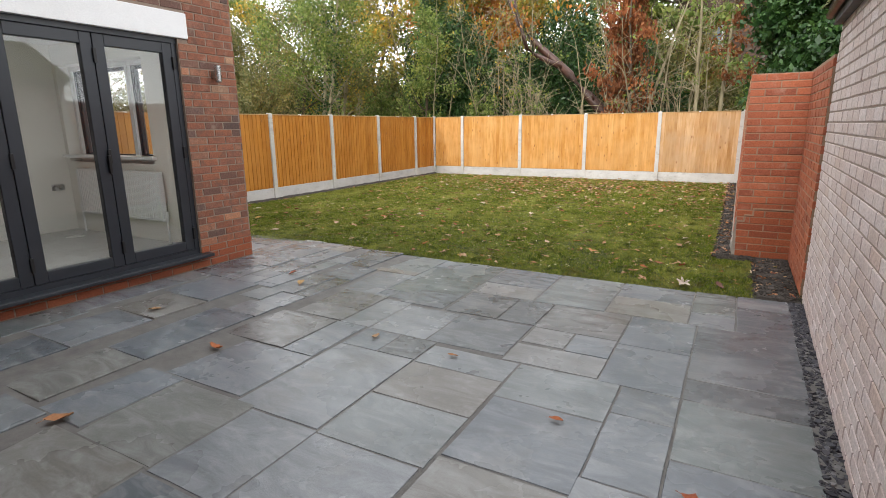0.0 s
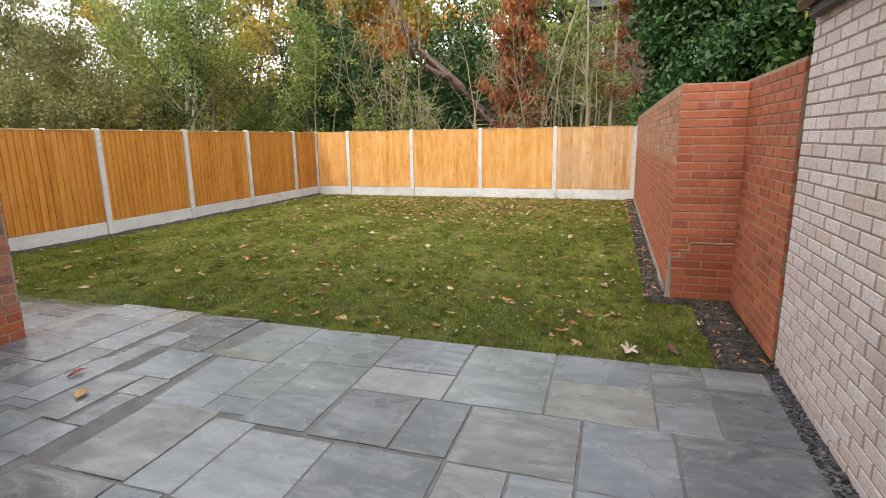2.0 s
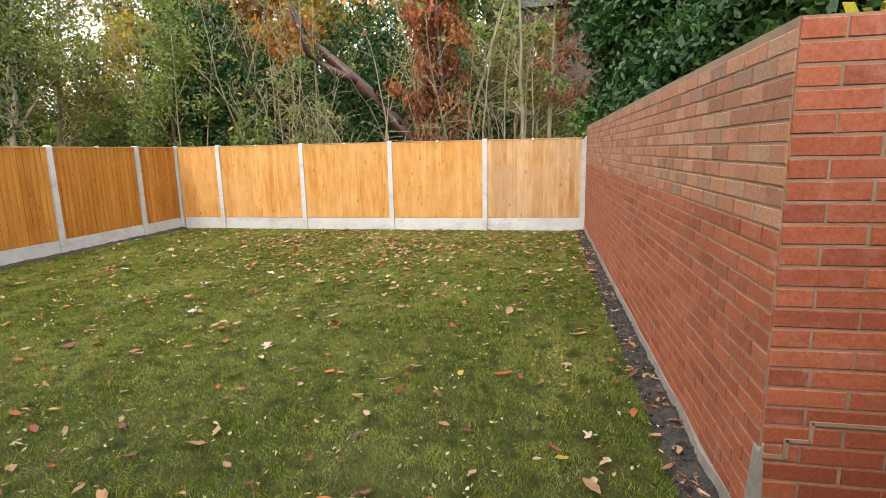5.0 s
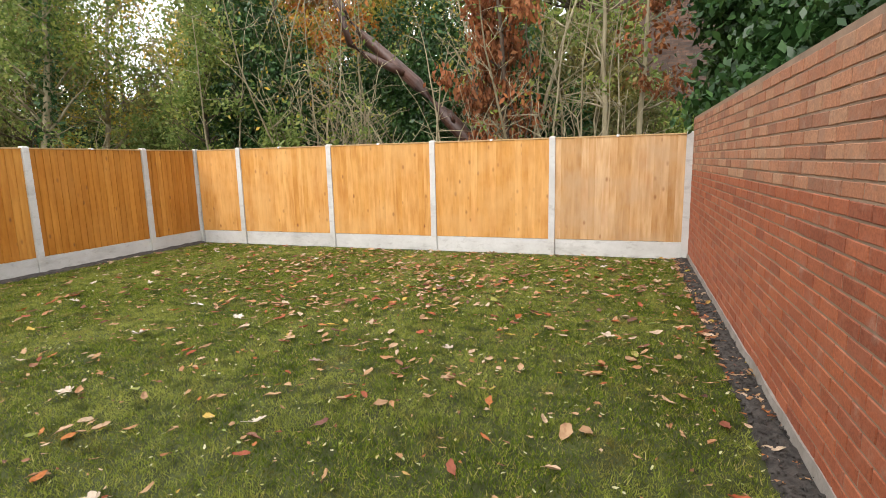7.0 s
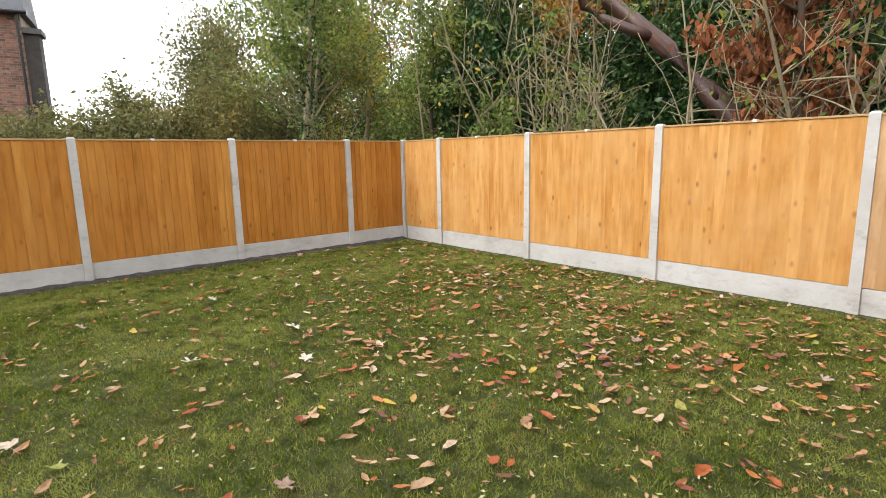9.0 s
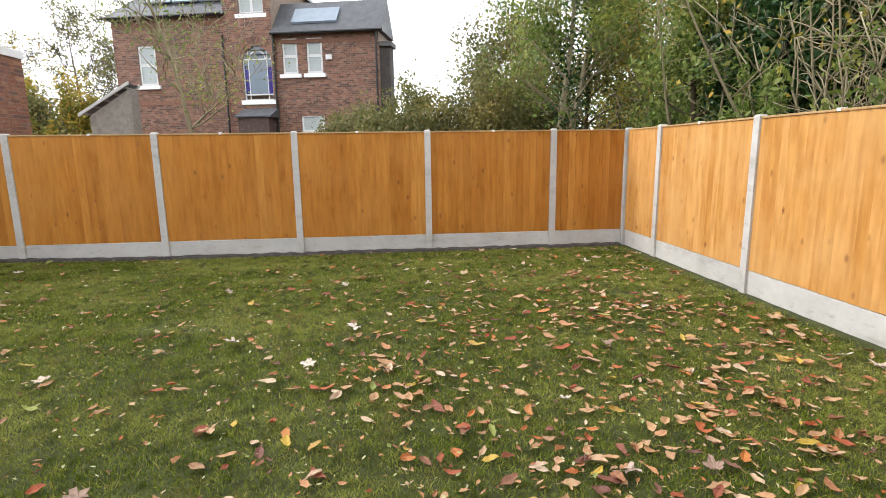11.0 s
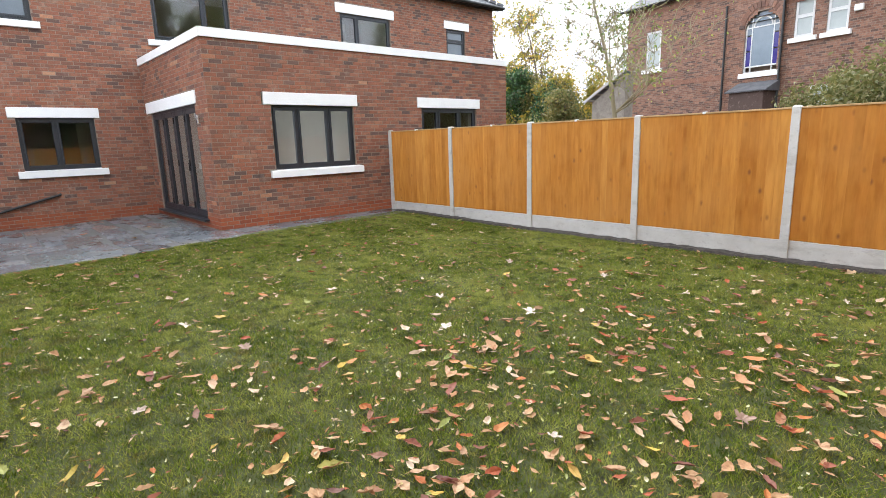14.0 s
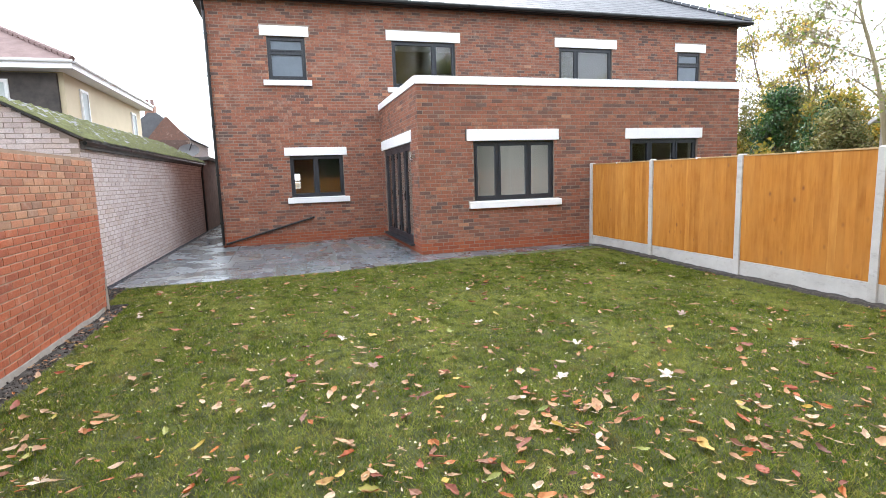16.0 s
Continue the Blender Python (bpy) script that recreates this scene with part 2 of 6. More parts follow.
def make_slab_stone():
    """Damp riven sandstone: a hue per slab, cloudy veins, gloss where wet."""
    n = Nodes("grey_sandstone")
    r = n.rand("object")
    col = n.ramp(r, [(0.0, (0.06, 0.068, 0.073)), (0.2, (0.09, 0.103, 0.115)), (0.45, (0.12, 0.137, 0.158)), (0.66, (0.16, 0.174, 0.188)), (0.76, (0.105, 0.125, 0.125)), (0.84, (0.165, 0.152, 0.135)), (0.91, (0.085, 0.085, 0.084)), (1.0, (0.21, 0.215, 0.22))])
    geo = n.t.nodes.new("ShaderNodeNewGeometry").outputs["Position"]
    off = n.put("ShaderNodeCombineXYZ", X=r, Y=r, Z=r)
    sc = n.put("ShaderNodeVectorMath", Vector=off.outputs[0])
    sc.operation = "SCALE"
    sc.inputs["Scale"].default_value = 53.0
    own = n.put("ShaderNodeVectorMath", Vector=geo)
    n.link(sc.outputs[0], own.inputs[1])
    own = own.outputs[0]
    wet = n.noise(1.1, 5, 0.6, vec=geo)
    cloud_ = n.noise(2.2, 6, 0.6, vec=own)
    mp = n.put("ShaderNodeMapping", Vector=own)
    mp.inputs["Scale"].default_value = (1.3, 3.4, 1.0)
    mp.inputs["Rotation"].default_value = (0, 0, 0.6)
    vn = n.put("ShaderNodeTexNoise", Vector=mp.outputs[0], Scale=1.9, Detail=9.0, Roughness=0.66, Distortion=1.3)
    vein = vn.outputs["Fac"]
    fine = n.noise(70, 5, 0.7, vec=own)
    spots = n.noise(11, 3, 0.5, vec=geo)
    col = n.mix(n.rng(vein, 0, 0.75, 0.46, 0.66), col, n.mix(0.45, col, (0.36, 0.37, 0.38)))
    col = n.mix(n.rng(vein, 0.6, 0, 0.32, 0.46), col, n.mix(0.6, col, (0.05, 0.055, 0.06)))
    col = n.mix(n.rng(cloud_, 0, 0.4, 0.55, 0.74), col, (0.13, 0.118, 0.10))
    col = n.mix(n.rng(spots, 0, 0.25, 0.6, 0.7), col, (0.33, 0.33, 0.33))
    col = n.mix(0.4, col, n.mix(fine, (0.35, 0.35, 0.35), (1.1, 1.1, 1.1)), "MULTIPLY")
    add = n.put("ShaderNodeMath")
    n.link(vein, add.inputs[0])
    n.link(n.rng(fine, 0, 0.3, 0, 1), add.inputs[1])
    n.bump(add.outputs[0], 0.4, 0.007)
    return n.done(col, n.rng(wet, 0.12, 0.38, 0.36, 0.6), 0.5)


SLAB = make_slab_stone()


def make_board(name, stops, wash, amount):
    """Pressure-treated orange softwood with grain along the board and knots."""
    n = Nodes(name)
    geo = n.t.nodes.new("ShaderNodeNewGeometry").outputs["Position"]
    r = n.rand("object")
    col = n.ramp(r, stops)
    shift = n.put("ShaderNodeCombineXYZ", X=0.0, Y=0.0, Z=n.rng(r, 0, 23, 0, 1)).outputs[0]
    own = n.put("ShaderNodeVectorMath", Vector=geo)
    n.link(shift, own.inputs[1])
    own = own.outputs[0]
    grain = n.noise(22, 4, 0.6, vec=own, stretch=(1, 1, 0.06))
    figure_shading = n.noise(15.0, 3, 0.55, vec=own, stretch=(1, 1, 0.16))
    big = n.noise(1.5, 4, 0.6, vec=geo)
    deep = n.noise(0.9, 4, 0.65, vec=own)
    col = n.mix(n.rng(grain, 0, 0.38, 0.45, 0.7), col, n.mix(0.6, col, (0.22, 0.085, 0.015)))
    # wood figure whose dark and light streaks also paint the overlapped boards' shading
    col = n.mix(n.rng(figure_shading, 0, 0.65, 0.47, 0.66), col, n.mix(1.0, col, (0.74, 0.64, 0.5), "MULTIPLY"))
    col = n.mix(n.rng(figure_shading, 0.4, 0, 0.34, 0.46), col, n.mix(1.0, col, (1.22, 1.28, 1.5), "MULTIPLY"))
    mp = n.put("ShaderNodeMapping", Vector=own)
    mp.inputs["Scale"].default_value = (1, 1, 0.55)
    vo = n.put("ShaderNodeTexVoronoi", Vector=mp.outputs[0], Scale=6.5)
    dark = n.put("ShaderNodeMath", Value=n.rng(vo.outputs["Distance"], 0.95, 0, 0.05, 0.17))
    dark.operation = "MULTIPLY"
    n.link(n.rng(n.noise(1.1, 2, 0.5, vec=own), 0, 1, 0.36, 0.50), dark.inputs[1])
    col = n.mix(dark.outputs[0], col, (0.22, 0.085, 0.025))
    col = n.mix(n.rng(big, 0, amount, 0.42, 0.66), col, wash)
    col = n.mix(n.rng(deep, 0, 0.35, 0.52, 0.72), col, (0.40, 0.135, 0.018))
    n.bump(grain, 0.25, 0.003)
    return n.done(col, 0.72, 0.25)


BOARD = [make_board("orange_fence_board", [(0.0, (0.40, 0.155, 0.020)), (0.3, (0.48, 0.195, 0.028)), (0.55, (0.54, 0.235, 0.040)), (0.8, (0.44, 0.172, 0.022)), (1.0, (0.57, 0.26, 0.05))], (0.54, 0.25, 0.06), 0.4),
         make_board("pale_orange_fence_board", [(0.0, (0.50, 0.23, 0.05)), (0.3, (0.57, 0.285, 0.074)), (0.55, (0.62, 0.325, 0.10)), (0.8, (0.53, 0.25, 0.058)), (1.0, (0.65, 0.35, 0.115))], (0.62, 0.36, 0.14), 0.5),
         make_board("weathered_fence_board", [(0.0, (0.44, 0.24, 0.09)), (0.4, (0.52, 0.31, 0.14)), (1.0, (0.58, 0.37, 0.19))], (0.44, 0.30, 0.18), 0.6)]


def leaf_mat(name, stops, kind="island", rough=0.5, through=0.35, varied=True):
    n = Nodes(name)
    col = n.ramp(n.rng(n.rand(kind), 0.12, 0.9, 0, 1) if kind == "island" and varied else n.rand(kind), stops)
    if varied:
        geo = n.t.nodes.new("ShaderNodeNewGeometry").outputs["Position"]
        lump = n.noise(1.1, 3, 0.6, vec=geo)
        col = n.mix(n.rng(lump, 0.5, 0, 0.34, 0.54), col, n.mix(1.0, col, (0.42, 0.45, 0.38), "MULTIPLY"))
        col = n.mix(n.rng(n.noise(0.55, 2, 0.5, vec=geo), 0, 0.45, 0.5, 0.68), col, n.mix(1.0, col, (1.9, 1.45, 0.9), "MULTIPLY"))
    else:
        blot = n.noise(38, 4, 0.65)
        col = n.mix(n.rng(blot, 0.55, 0, 0.34, 0.54), col, n.mix(1.0, col, (0.45, 0.36, 0.32), "MULTIPLY"))
        n.bump(blot, 0.5, 0.004)
    out = n.t.nodes["Material Output"]
    n.done(col, rough, 0.35)
    tl = n.put("ShaderNodeBsdfTranslucent", Color=col)
    mx = n.put("ShaderNodeMixShader", Fac=through)
    n.t.links.new(n.b.outputs[0], mx.inputs[1])
    n.t.links.new(tl.outputs[0], mx.inputs[2])
    n.t.links.new(mx.outputs[0], out.inputs["Surface"])
    return n.m


LEAF = {
    "dark": leaf_mat("dark_evergreen_leaf", [(0.0, (0.016, 0.045, 0.014)), (0.5, (0.034, 0.085, 0.022)), (0.88, (0.065, 0.135, 0.035)), (1.0, (0.15, 0.21, 0.08))], rough=0.36, through=0.2),
    "green": leaf_mat("mid_green_leaf", [(0.0, (0.08, 0.14, 0.03)), (0.5, (0.19, 0.26, 0.06)), (0.85, (0.32, 0.37, 0.11)), (1.0, (0.48, 0.44, 0.16))], through=0.5),
    "yellow": leaf_mat("yellow_green_leaf", [(0.0, (0.13, 0.15, 0.024)), (0.4, (0.27, 0.26, 0.045)), (0.75, (0.48, 0.36, 0.06)), (1.0, (0.55, 0.27, 0.04))]),
    "bright": leaf_mat("bright_yellow_leaf", [(0.0, (0.45, 0.36, 0.03)), (0.6, (0.62, 0.48, 0.05)), (1.0, (0.36, 0.40, 0.06))]),
    "copper": leaf_mat("dry_copper_leaf", [(0.0, (0.15, 0.05, 0.02)), (0.5, (0.30, 0.105, 0.04)), (1.0, (0.42, 0.18, 0.07))], rough=0.7),
    "orange": leaf_mat("orange_autumn_leaf", [(0.0, (0.36, 0.11, 0.02)), (0.6, (0.50, 0.21, 0.035)), (1.0, (0.30, 0.20, 0.05))]),
    "olive": leaf_mat("olive_leaf", [(0.0, (0.085, 0.10, 0.03)), (0.5, (0.18, 0.185, 0.058)), (1.0, (0.29, 0.235, 0.10))]),
}
FALLEN = [(0.0, (0.30, 0.17, 0.085)), (0.2, (0.45, 0.275, 0.14)), (0.36, (0.34, 0.145, 0.055)), (0.47, (0.13, 0.06, 0.045)), (0.58, (0.32, 0.075, 0.025)), (0.68, (0.44, 0.16, 0.035)), (0.80, (0.52, 0.40, 0.28)), (0.93, (0.40, 0.23, 0.11)), (0.97, (0.48, 0.33, 0.05)), (1.0, (0.20, 0.25, 0.06))]
PALE_FALLEN = [(0.0, (0.50, 0.40, 0.30)), (0.35, (0.60, 0.53, 0.45)), (0.6, (0.30, 0.20, 0.15)), (0.8, (0.42, 0.24, 0.13)), (1.0, (0.48, 0.36, 0.22))]
FALLEN_PALE = leaf_mat("pale_maple_leaf", PALE_FALLEN, "object", 0.7, 0.1, False)
FALLEN_ONE = leaf_mat("fallen_leaf_single", FALLEN, "object", 0.6, 0.12, False)
BITS = leaf_mat("pale_leaf_scrap", [(0.0, (0.42, 0.42, 0.20)), (0.4, (0.55, 0.50, 0.33)), (0.7, (0.30, 0.36, 0.10)), (1.0, (0.50, 0.40, 0.16))], "island", 0.6, 0.15, False)
FALLEN_MANY = leaf_mat("fallen_leaf_scatter", FALLEN, "island", 0.6, 0.12, False)


def make_grass():
    n = Nodes("grass_blade")
    geo = n.t.nodes.new("ShaderNodeNewGeometry").outputs["Position"]
    col = n.ramp(n.rand("island"), [(0.0, (0.040, 0.070, 0.005)), (0.4, (0.116, 0.166, 0.012)), (0.72, (0.208, 0.258, 0.028)), (0.90, (0.30, 0.285, 0.06)), (1.0, (0.47, 0.38, 0.16))])
    patch = n.noise(0.8, 5, 0.62, vec=geo)
    turf = n.noise(1.0, 3, 0.6, vec=geo, stretch=(2.3, 0.45, 1))
    clump = n.noise(6.5, 4, 0.65, vec=geo)
    thatch = n.noise(2.6, 4, 0.7, vec=geo)
    col = n.mix(n.rng(patch, 0, 0.62, 0.47, 0.62), col, (0.32, 0.335, 0.078))
    col = n.mix(n.rng(turf, 0, 0.5, 0.52, 0.60), col, (0.34, 0.355, 0.085))
    col = n.mix(n.rng(clump, 0.8, 0, 0.36, 0.50), col, (0.03, 0.05, 0.007))
    col = n.mix(n.rng(thatch, 0, 0.6, 0.54, 0.68), col, (0.22, 0.165, 0.055))
    n.done(col, 0.7, 0.06)
    out = n.t.nodes["Material Output"]
    tl = n.put("ShaderNodeBsdfTranslucent", Color=col)
    mx = n.put("ShaderNodeMixShader", Fac=0.3)
    n.t.links.new(n.b.outputs[0], mx.inputs[1])
    n.t.links.new(tl.outputs[0], mx.inputs[2])
    n.t.links.new(mx.outputs[0], out.inputs["Surface"])
    return n.m


GRASS = make_grass()
CHIP = pieces("purple_slate_chip", [(0.0, (0.018, 0.018, 0.025)), (0.5, (0.045, 0.045, 0.058)), (0.85, (0.095, 0.095, 0.11)), (1.0, (0.19, 0.185, 0.185))], "island", 0.5, 40, 8)
CHIP_ONE = pieces("purple_slate_chip_single", [(0.0, (0.018, 0.018, 0.025)), (0.5, (0.045, 0.045, 0.058)), (0.85, (0.095, 0.095, 0.11)), (1.0, (0.19, 0.185, 0.185))], "object", 0.5, 40, 8)


# ---- building blocks ----
class Shape:
    """Collects corners and faces for one mesh."""

    def __init__(self):
        self.v, self.f = [], []

    def box(self, x0, x1, y0, y1, z0, z1):
        return self.hexa([(x0, y0, z0), (x1, y0, z0), (x1, y1, z0), (x0, y1, z0), (x0, y0, z1), (x1, y0, z1), (x1, y1, z1), (x0, y1, z1)])

    def hexa(self, c):
        i = len(self.v)
        self.v += c
        self.f += [(i, i + 3, i + 2, i + 1), (i + 4, i + 5, i + 6, i + 7), (i, i + 1, i + 5, i + 4), (i + 1, i + 2, i + 6, i + 5), (i + 2, i + 3, i + 7, i + 6), (i + 3, i, i + 4, i + 7)]
        return self

    def brick(self, a, b, y0, y1, z0, z1, t=0.0, c=0.0035):
        """A brick whose outer face has worn, chamfered edges; t tilts it."""
        i = len(self.v)
        self.v += [(a, y1, z0 + t), (b, y1, z0 - t), (b, y1, z1 - t), (a, y1, z1 + t)]
        self.v += [(a, y0 + c, z0 + t), (b, y0 + c, z0 - t), (b, y0 + c, z1 - t), (a, y0 + c, z1 + t)]
        self.v += [(a + c, y0, z0 + t + c), (b - c, y0, z0 - t + c), (b - c, y0, z1 - t - c), (a + c, y0, z1 + t - c)]
        self.f.append((i + 8, i + 9, i + 10, i + 11))
        for k in range(4):
            q = (k + 1) % 4
            self.f += [(i + k, i + q, i + 4 + q, i + 4 + k), (i + 4 + k, i + 4 + q, i + 8 + q, i + 8 + k)]
        return self

    def face(self, *pts):
        i = len(self.v)
        self.v += pts
        self.f.append(tuple(range(i, i + len(pts))))
        return self

    def tube(self, pts, radii, sides=8):
        base = len(self.v)
        for k, p in enumerate(pts):
            p = Vector(p)
            a, b = Vector(pts[max(k - 1, 0)]), Vector(pts[min(k + 1, len(pts) - 1)])
            d = (b - a).normalized() if (b - a).length > 1e-6 else Vector((0, 0, 1))
            s = d.orthogonal().normalized()
            c = d.cross(s)
            for j in range(sides):
                q = p + radii[k] * (math.cos(6.2832 * j / sides) * s + math.sin(6.2832 * j / sides) * c)
                self.v.append(tuple(q))
        for k in range(len(pts) - 1):
            for j in range(sides):
                a, b = base + k * sides + j, base + k * sides + (j + 1) % sides
                self.f.append((a, b, b + sides, a + sides))
        self.f.append(tuple(base + j for j in reversed(range(sides))))
        self.f.append(tuple(base + (len(pts) - 1) * sides + j for j in range(sides)))
        return self

    def mesh(self, name, mat, smooth=False):
        me = bpy.data.meshes.new(name)
        me.from_pydata(self.v, [], self.f)
        me.materials.append(mat)
        if smooth:
            me.polygons.foreach_set("use_smooth", [True] * len(me.polygons))
        return me


def part(name, shape, mat, parent=None, label="", smooth=False, bevel=0.0):
    """One mesh object, under a thing or a part."""
    me = shape.mesh(name, mat, smooth) if isinstance(shape, Shape) else shape
    if bevel:
        bm = bmesh.new()
        bm.from_mesh(me)
        bmesh.ops.bevel(bm, geom=bm.edges[:], offset=bevel, segments=2, affect="EDGES", profile=0.5)
        bm.to_mesh(me)
        bm.free()
    ob = new(name, me)
    ob.parent = parent
    if label:
        tagged(ob, label)
    return ob


def thing(name, label, category, kind="", group="", at=None):
    ob = new(name)
    ob.empty_display_size = 0.1
    if at is not None:
        ob.matrix_world = at
    return tagged(ob, label, category, group, kind)


def box(name, dims, mat, parent=None, label="", bevel=0.0):
    return part(name, Shape().box(*dims), mat, parent, label, bevel=bevel)


def quad_mesh(name, co, mat, n=4):
    """A mesh of separate n-cornered faces out of an array (count * n, 3)."""
    me = bpy.data.meshes.new(name)
    k = len(co) // n
    me.vertices.add(len(co))
    me.vertices.foreach_set("co", np.asarray(co, np.float32).ravel())
    me.loops.add(len(co))
    me.loops.foreach_set("vertex_index", np.arange(len(co), dtype=np.int32))
    me.polygons.add(k)
    me.polygons.foreach_set("loop_start", np.arange(0, len(co), n, dtype=np.int32))
    me.materials.append(mat)
    me.update(calc_edges=True)
    return me


def smoothstep(a, b, x):
    t = np.clip((np.asarray(x, float) - a) / (b - a), 0, 1)
    return t * t * (3 - 2 * t)


def rise(x, y):
    """The ground's height: a slight fall away from the extension."""
    return 0.045 * smoothstep(-2.6, -4.8, x) * smoothstep(8.0, 4.9, y)


# ---- masonry ----
BRICK_MESH = {}


def brick_mesh(length, height, mat):
    key = (round(length * 100), round(height * 200), mat.name)
    if key not in BRICK_MESH:
        l, h = round(length * 100) / 200, round(height * 200) / 400
        BRICK_MESH[key] = Shape().brick(-l, l, -0.0045, 0.02, -h, h).mesh("brick", mat)
    return BRICK_MESH[key]


def cells(length, z0, z1, holes):
    us = sorted({0, length, *[h[0] for h in holes], *[h[1] for h in holes]})
    zs = sorted({z0, z1, *[h[2] for h in holes], *[h[3] for h in holes]})
    for a, b in zip(us, us[1:]):
        run = None
        for c, d in zip(zs, zs[1:]):
            hit = any(h[0] < (a + b) / 2 < h[1] and h[2] < (c + d) / 2 < h[3] for h in holes)
            if not hit:
                run = (run[0], d) if run else (c, d)
            elif run:
                yield (a, b, *run)
                run = None
        if run:
            yield (a, b, *run)


def masonry(parent, m, length, z0, z1, thick, holes, keyfor, mortar, near=None, keep=None, course=0.075, stretch=0.225, name="wall", shift=0.0, label="", top=None):
    """A wall in its own frame: u along x, bricks on the face towards -y. Bricks that near() picks are parts, the others one joined part."""
    sh = Shape()
    if top:
        sh.v = [(0, 0, z0), (length, 0, z0), (length, 0, top(length)), (0, 0, top(0)), (0, thick, z0), (length, thick, z0), (length, thick, top(length)), (0, thick, top(0))]
        sh.f = [(0, 1, 2, 3), (7, 6, 5, 4), (0, 4, 5, 1), (1, 5, 6, 2), (2, 6, 7, 3), (3, 7, 4, 0)]
    else:
        for a, b, c, d in cells(length, z0, z1, holes):
            sh.box(a, b, 0, thick, c, d)
    wall = part(name, sh, mortar, parent, label)
    wall.matrix_local = m
    rnd = random.Random(int(length * 1000 + z1 * 77))
    many, h = {}, course - 0.011
    row, z = 0, z0
    while z + 0.03 < z1:
        hh = min(h, z1 - z)
        u = -stretch * (0.5 if row % 2 else 0.0) + shift + rnd.uniform(-0.008, 0.008) - stretch
        while u < length:
            a, b = max(u, 0.0), min(u + stretch - 0.011, length)
            a = 0.0 if a < 0.06 else a
            b = length if length - b < 0.06 else b
            if b - a < 0.065 and (a == 0.0 or b == length):
                u += stretch
                continue
            spans = [(a, b)]
            for h0, h1, h2, h3 in holes:
                if min(z + hh, h3) - max(z, h2) > 0.35 * hh:
                    cut = []
                    for a, b in spans:
                        if h1 <= a or h0 >= b:
                            cut.append((a, b))
                        else:
                            cut += [(a, h0 - 0.004)] if h0 > a else []
                            cut += [(h1 + 0.004, b)] if h1 < b else []
                    spans = cut
            for a, b in spans:
                c = (a + b) / 2
                if b - a < 0.025 or (keep and not keep(c, z + hh)):
                    continue
                key = keyfor(c, z, rnd)
                if near and near(c, z):
                    ob = new("brick", brick_mesh(b - a, hh, BRICK[key][1]))
                    ob.parent = wall
                    ob.matrix_local = pose(c, rnd.uniform(-0.0015, 0.0015), z + hh / 2, rnd.uniform(-0.5, 0.5), rnd.uniform(-0.35, 0.35), rnd.uniform(-0.4, 0.4))
                else:
                    many.setdefault(key, Shape()).brick(a, b, -0.0045 + rnd.uniform(-0.002, 0.0015), 0.02, z, z + hh, rnd.uniform(-0.002, 0.002))
            u += stretch
        z += course
        row += 1
    for key, s in many.items():
        tagged(part("brickwork", s, BRICK[key][0], wall), kind="stuff")
    return wall


def ring(s, u0, u1, z0, z1, w, y0, y1):
    s.box(u0, u0 + w, y0, y1, z0, z1).box(u1 - w, u1, y0, y1, z0, z1).box(u0 + w, u1 - w, y0, y1, z0, z0 + w).box(u0 + w, u1 - w, y0, y1, z1 - w, z1)
    return s


def window(parent, m, u0, u1, z0, z1, splits=(), transom=None, depth=0.09, frame_mat=None, pane_mat=None, sill=None, lintel=None, inner=False, name="window", sash=True, w=0.055):
    """A casement window in a wall's frame: outer frame, a sash and a pane for each light, lintel and sill."""
    fm = frame_mat or GREY_FRAME
    edges = [u0 + w * 0.6, *[u0 + f * (u1 - u0) for f in splits], u1 - w * 0.6]
    win = part(name, ring(Shape(), u0, u1, z0, z1, w, depth - 0.03, depth + 0.04), fm, parent)
    win.matrix_local = m
    for e in edges[1:-1]:
        part("mullion", Shape().box(e - 0.03, e + 0.03, depth - 0.03, depth + 0.04, z0 + w, z1 - w), fm, win, bevel=0.004)
    if transom:
        part("transom", Shape().box(u0 + w, u1 - w, depth - 0.032, depth + 0.038, transom - 0.03, transom + 0.03), fm, win, bevel=0.004)
    for a, b in zip(edges, edges[1:]):
        for c, d in ([(z0 + w * 0.6, transom), (transom, z1 - w * 0.6)] if transom else [(z0 + w * 0.6, z1 - w * 0.6)]):
            if sash:
                part("sash", ring(Shape(), a + 0.022, b - 0.022, c + 0.022, d - 0.022, 0.042, depth - 0.045, depth + 0.02), fm, win, bevel=0.004)
            p = part("pane", Shape().box(a + 0.05, b - 0.05, depth - 0.008, depth - 0.002, c + 0.05, d - 0.05), pane_mat or GLASS, win)
            if not pane_mat:
                p.visible_shadow = False
    if inner:
        s = ring(Shape(), u0 - 0.01, u1 + 0.01, z0 - 0.01, z1 + 0.01, 0.07, depth + 0.042, depth + 0.075)
        for e in edges[1:-1]:
            s.box(e - 0.035, e + 0.035, depth + 0.042, depth + 0.075, z0, z1)
        part("inner_frame", s, UPVC_WHITE, win, "white inner face of the frame")
        part("inner_sill", Shape().box(u0 - 0.06, u1 + 0.06, depth + 0.078, 0.37, z0 + 0.052, z0 + 0.085), UPVC_WHITE, win, "white inner window board")
    if lintel:
        o = box("lintel", (lintel[0], lintel[1], -0.022, 0.10, lintel[2], lintel[3]), WHITE, parent, "white painted lintel", bevel=0.006)
        o.matrix_local = m
    if sill:
        a, b, c, d = sill
        o = part("sill", Shape().hexa([(a, -0.075, c), (b, -0.075, c), (b, 0.10, c), (a, 0.10, c), (a, -0.075, d - 0.02), (b, -0.075, d - 0.02), (b, 0.10, d), (a, 0.10, d)]), WHITE, parent, "white painted window sill", bevel=0.006)
        o.matrix_local = m
    return win


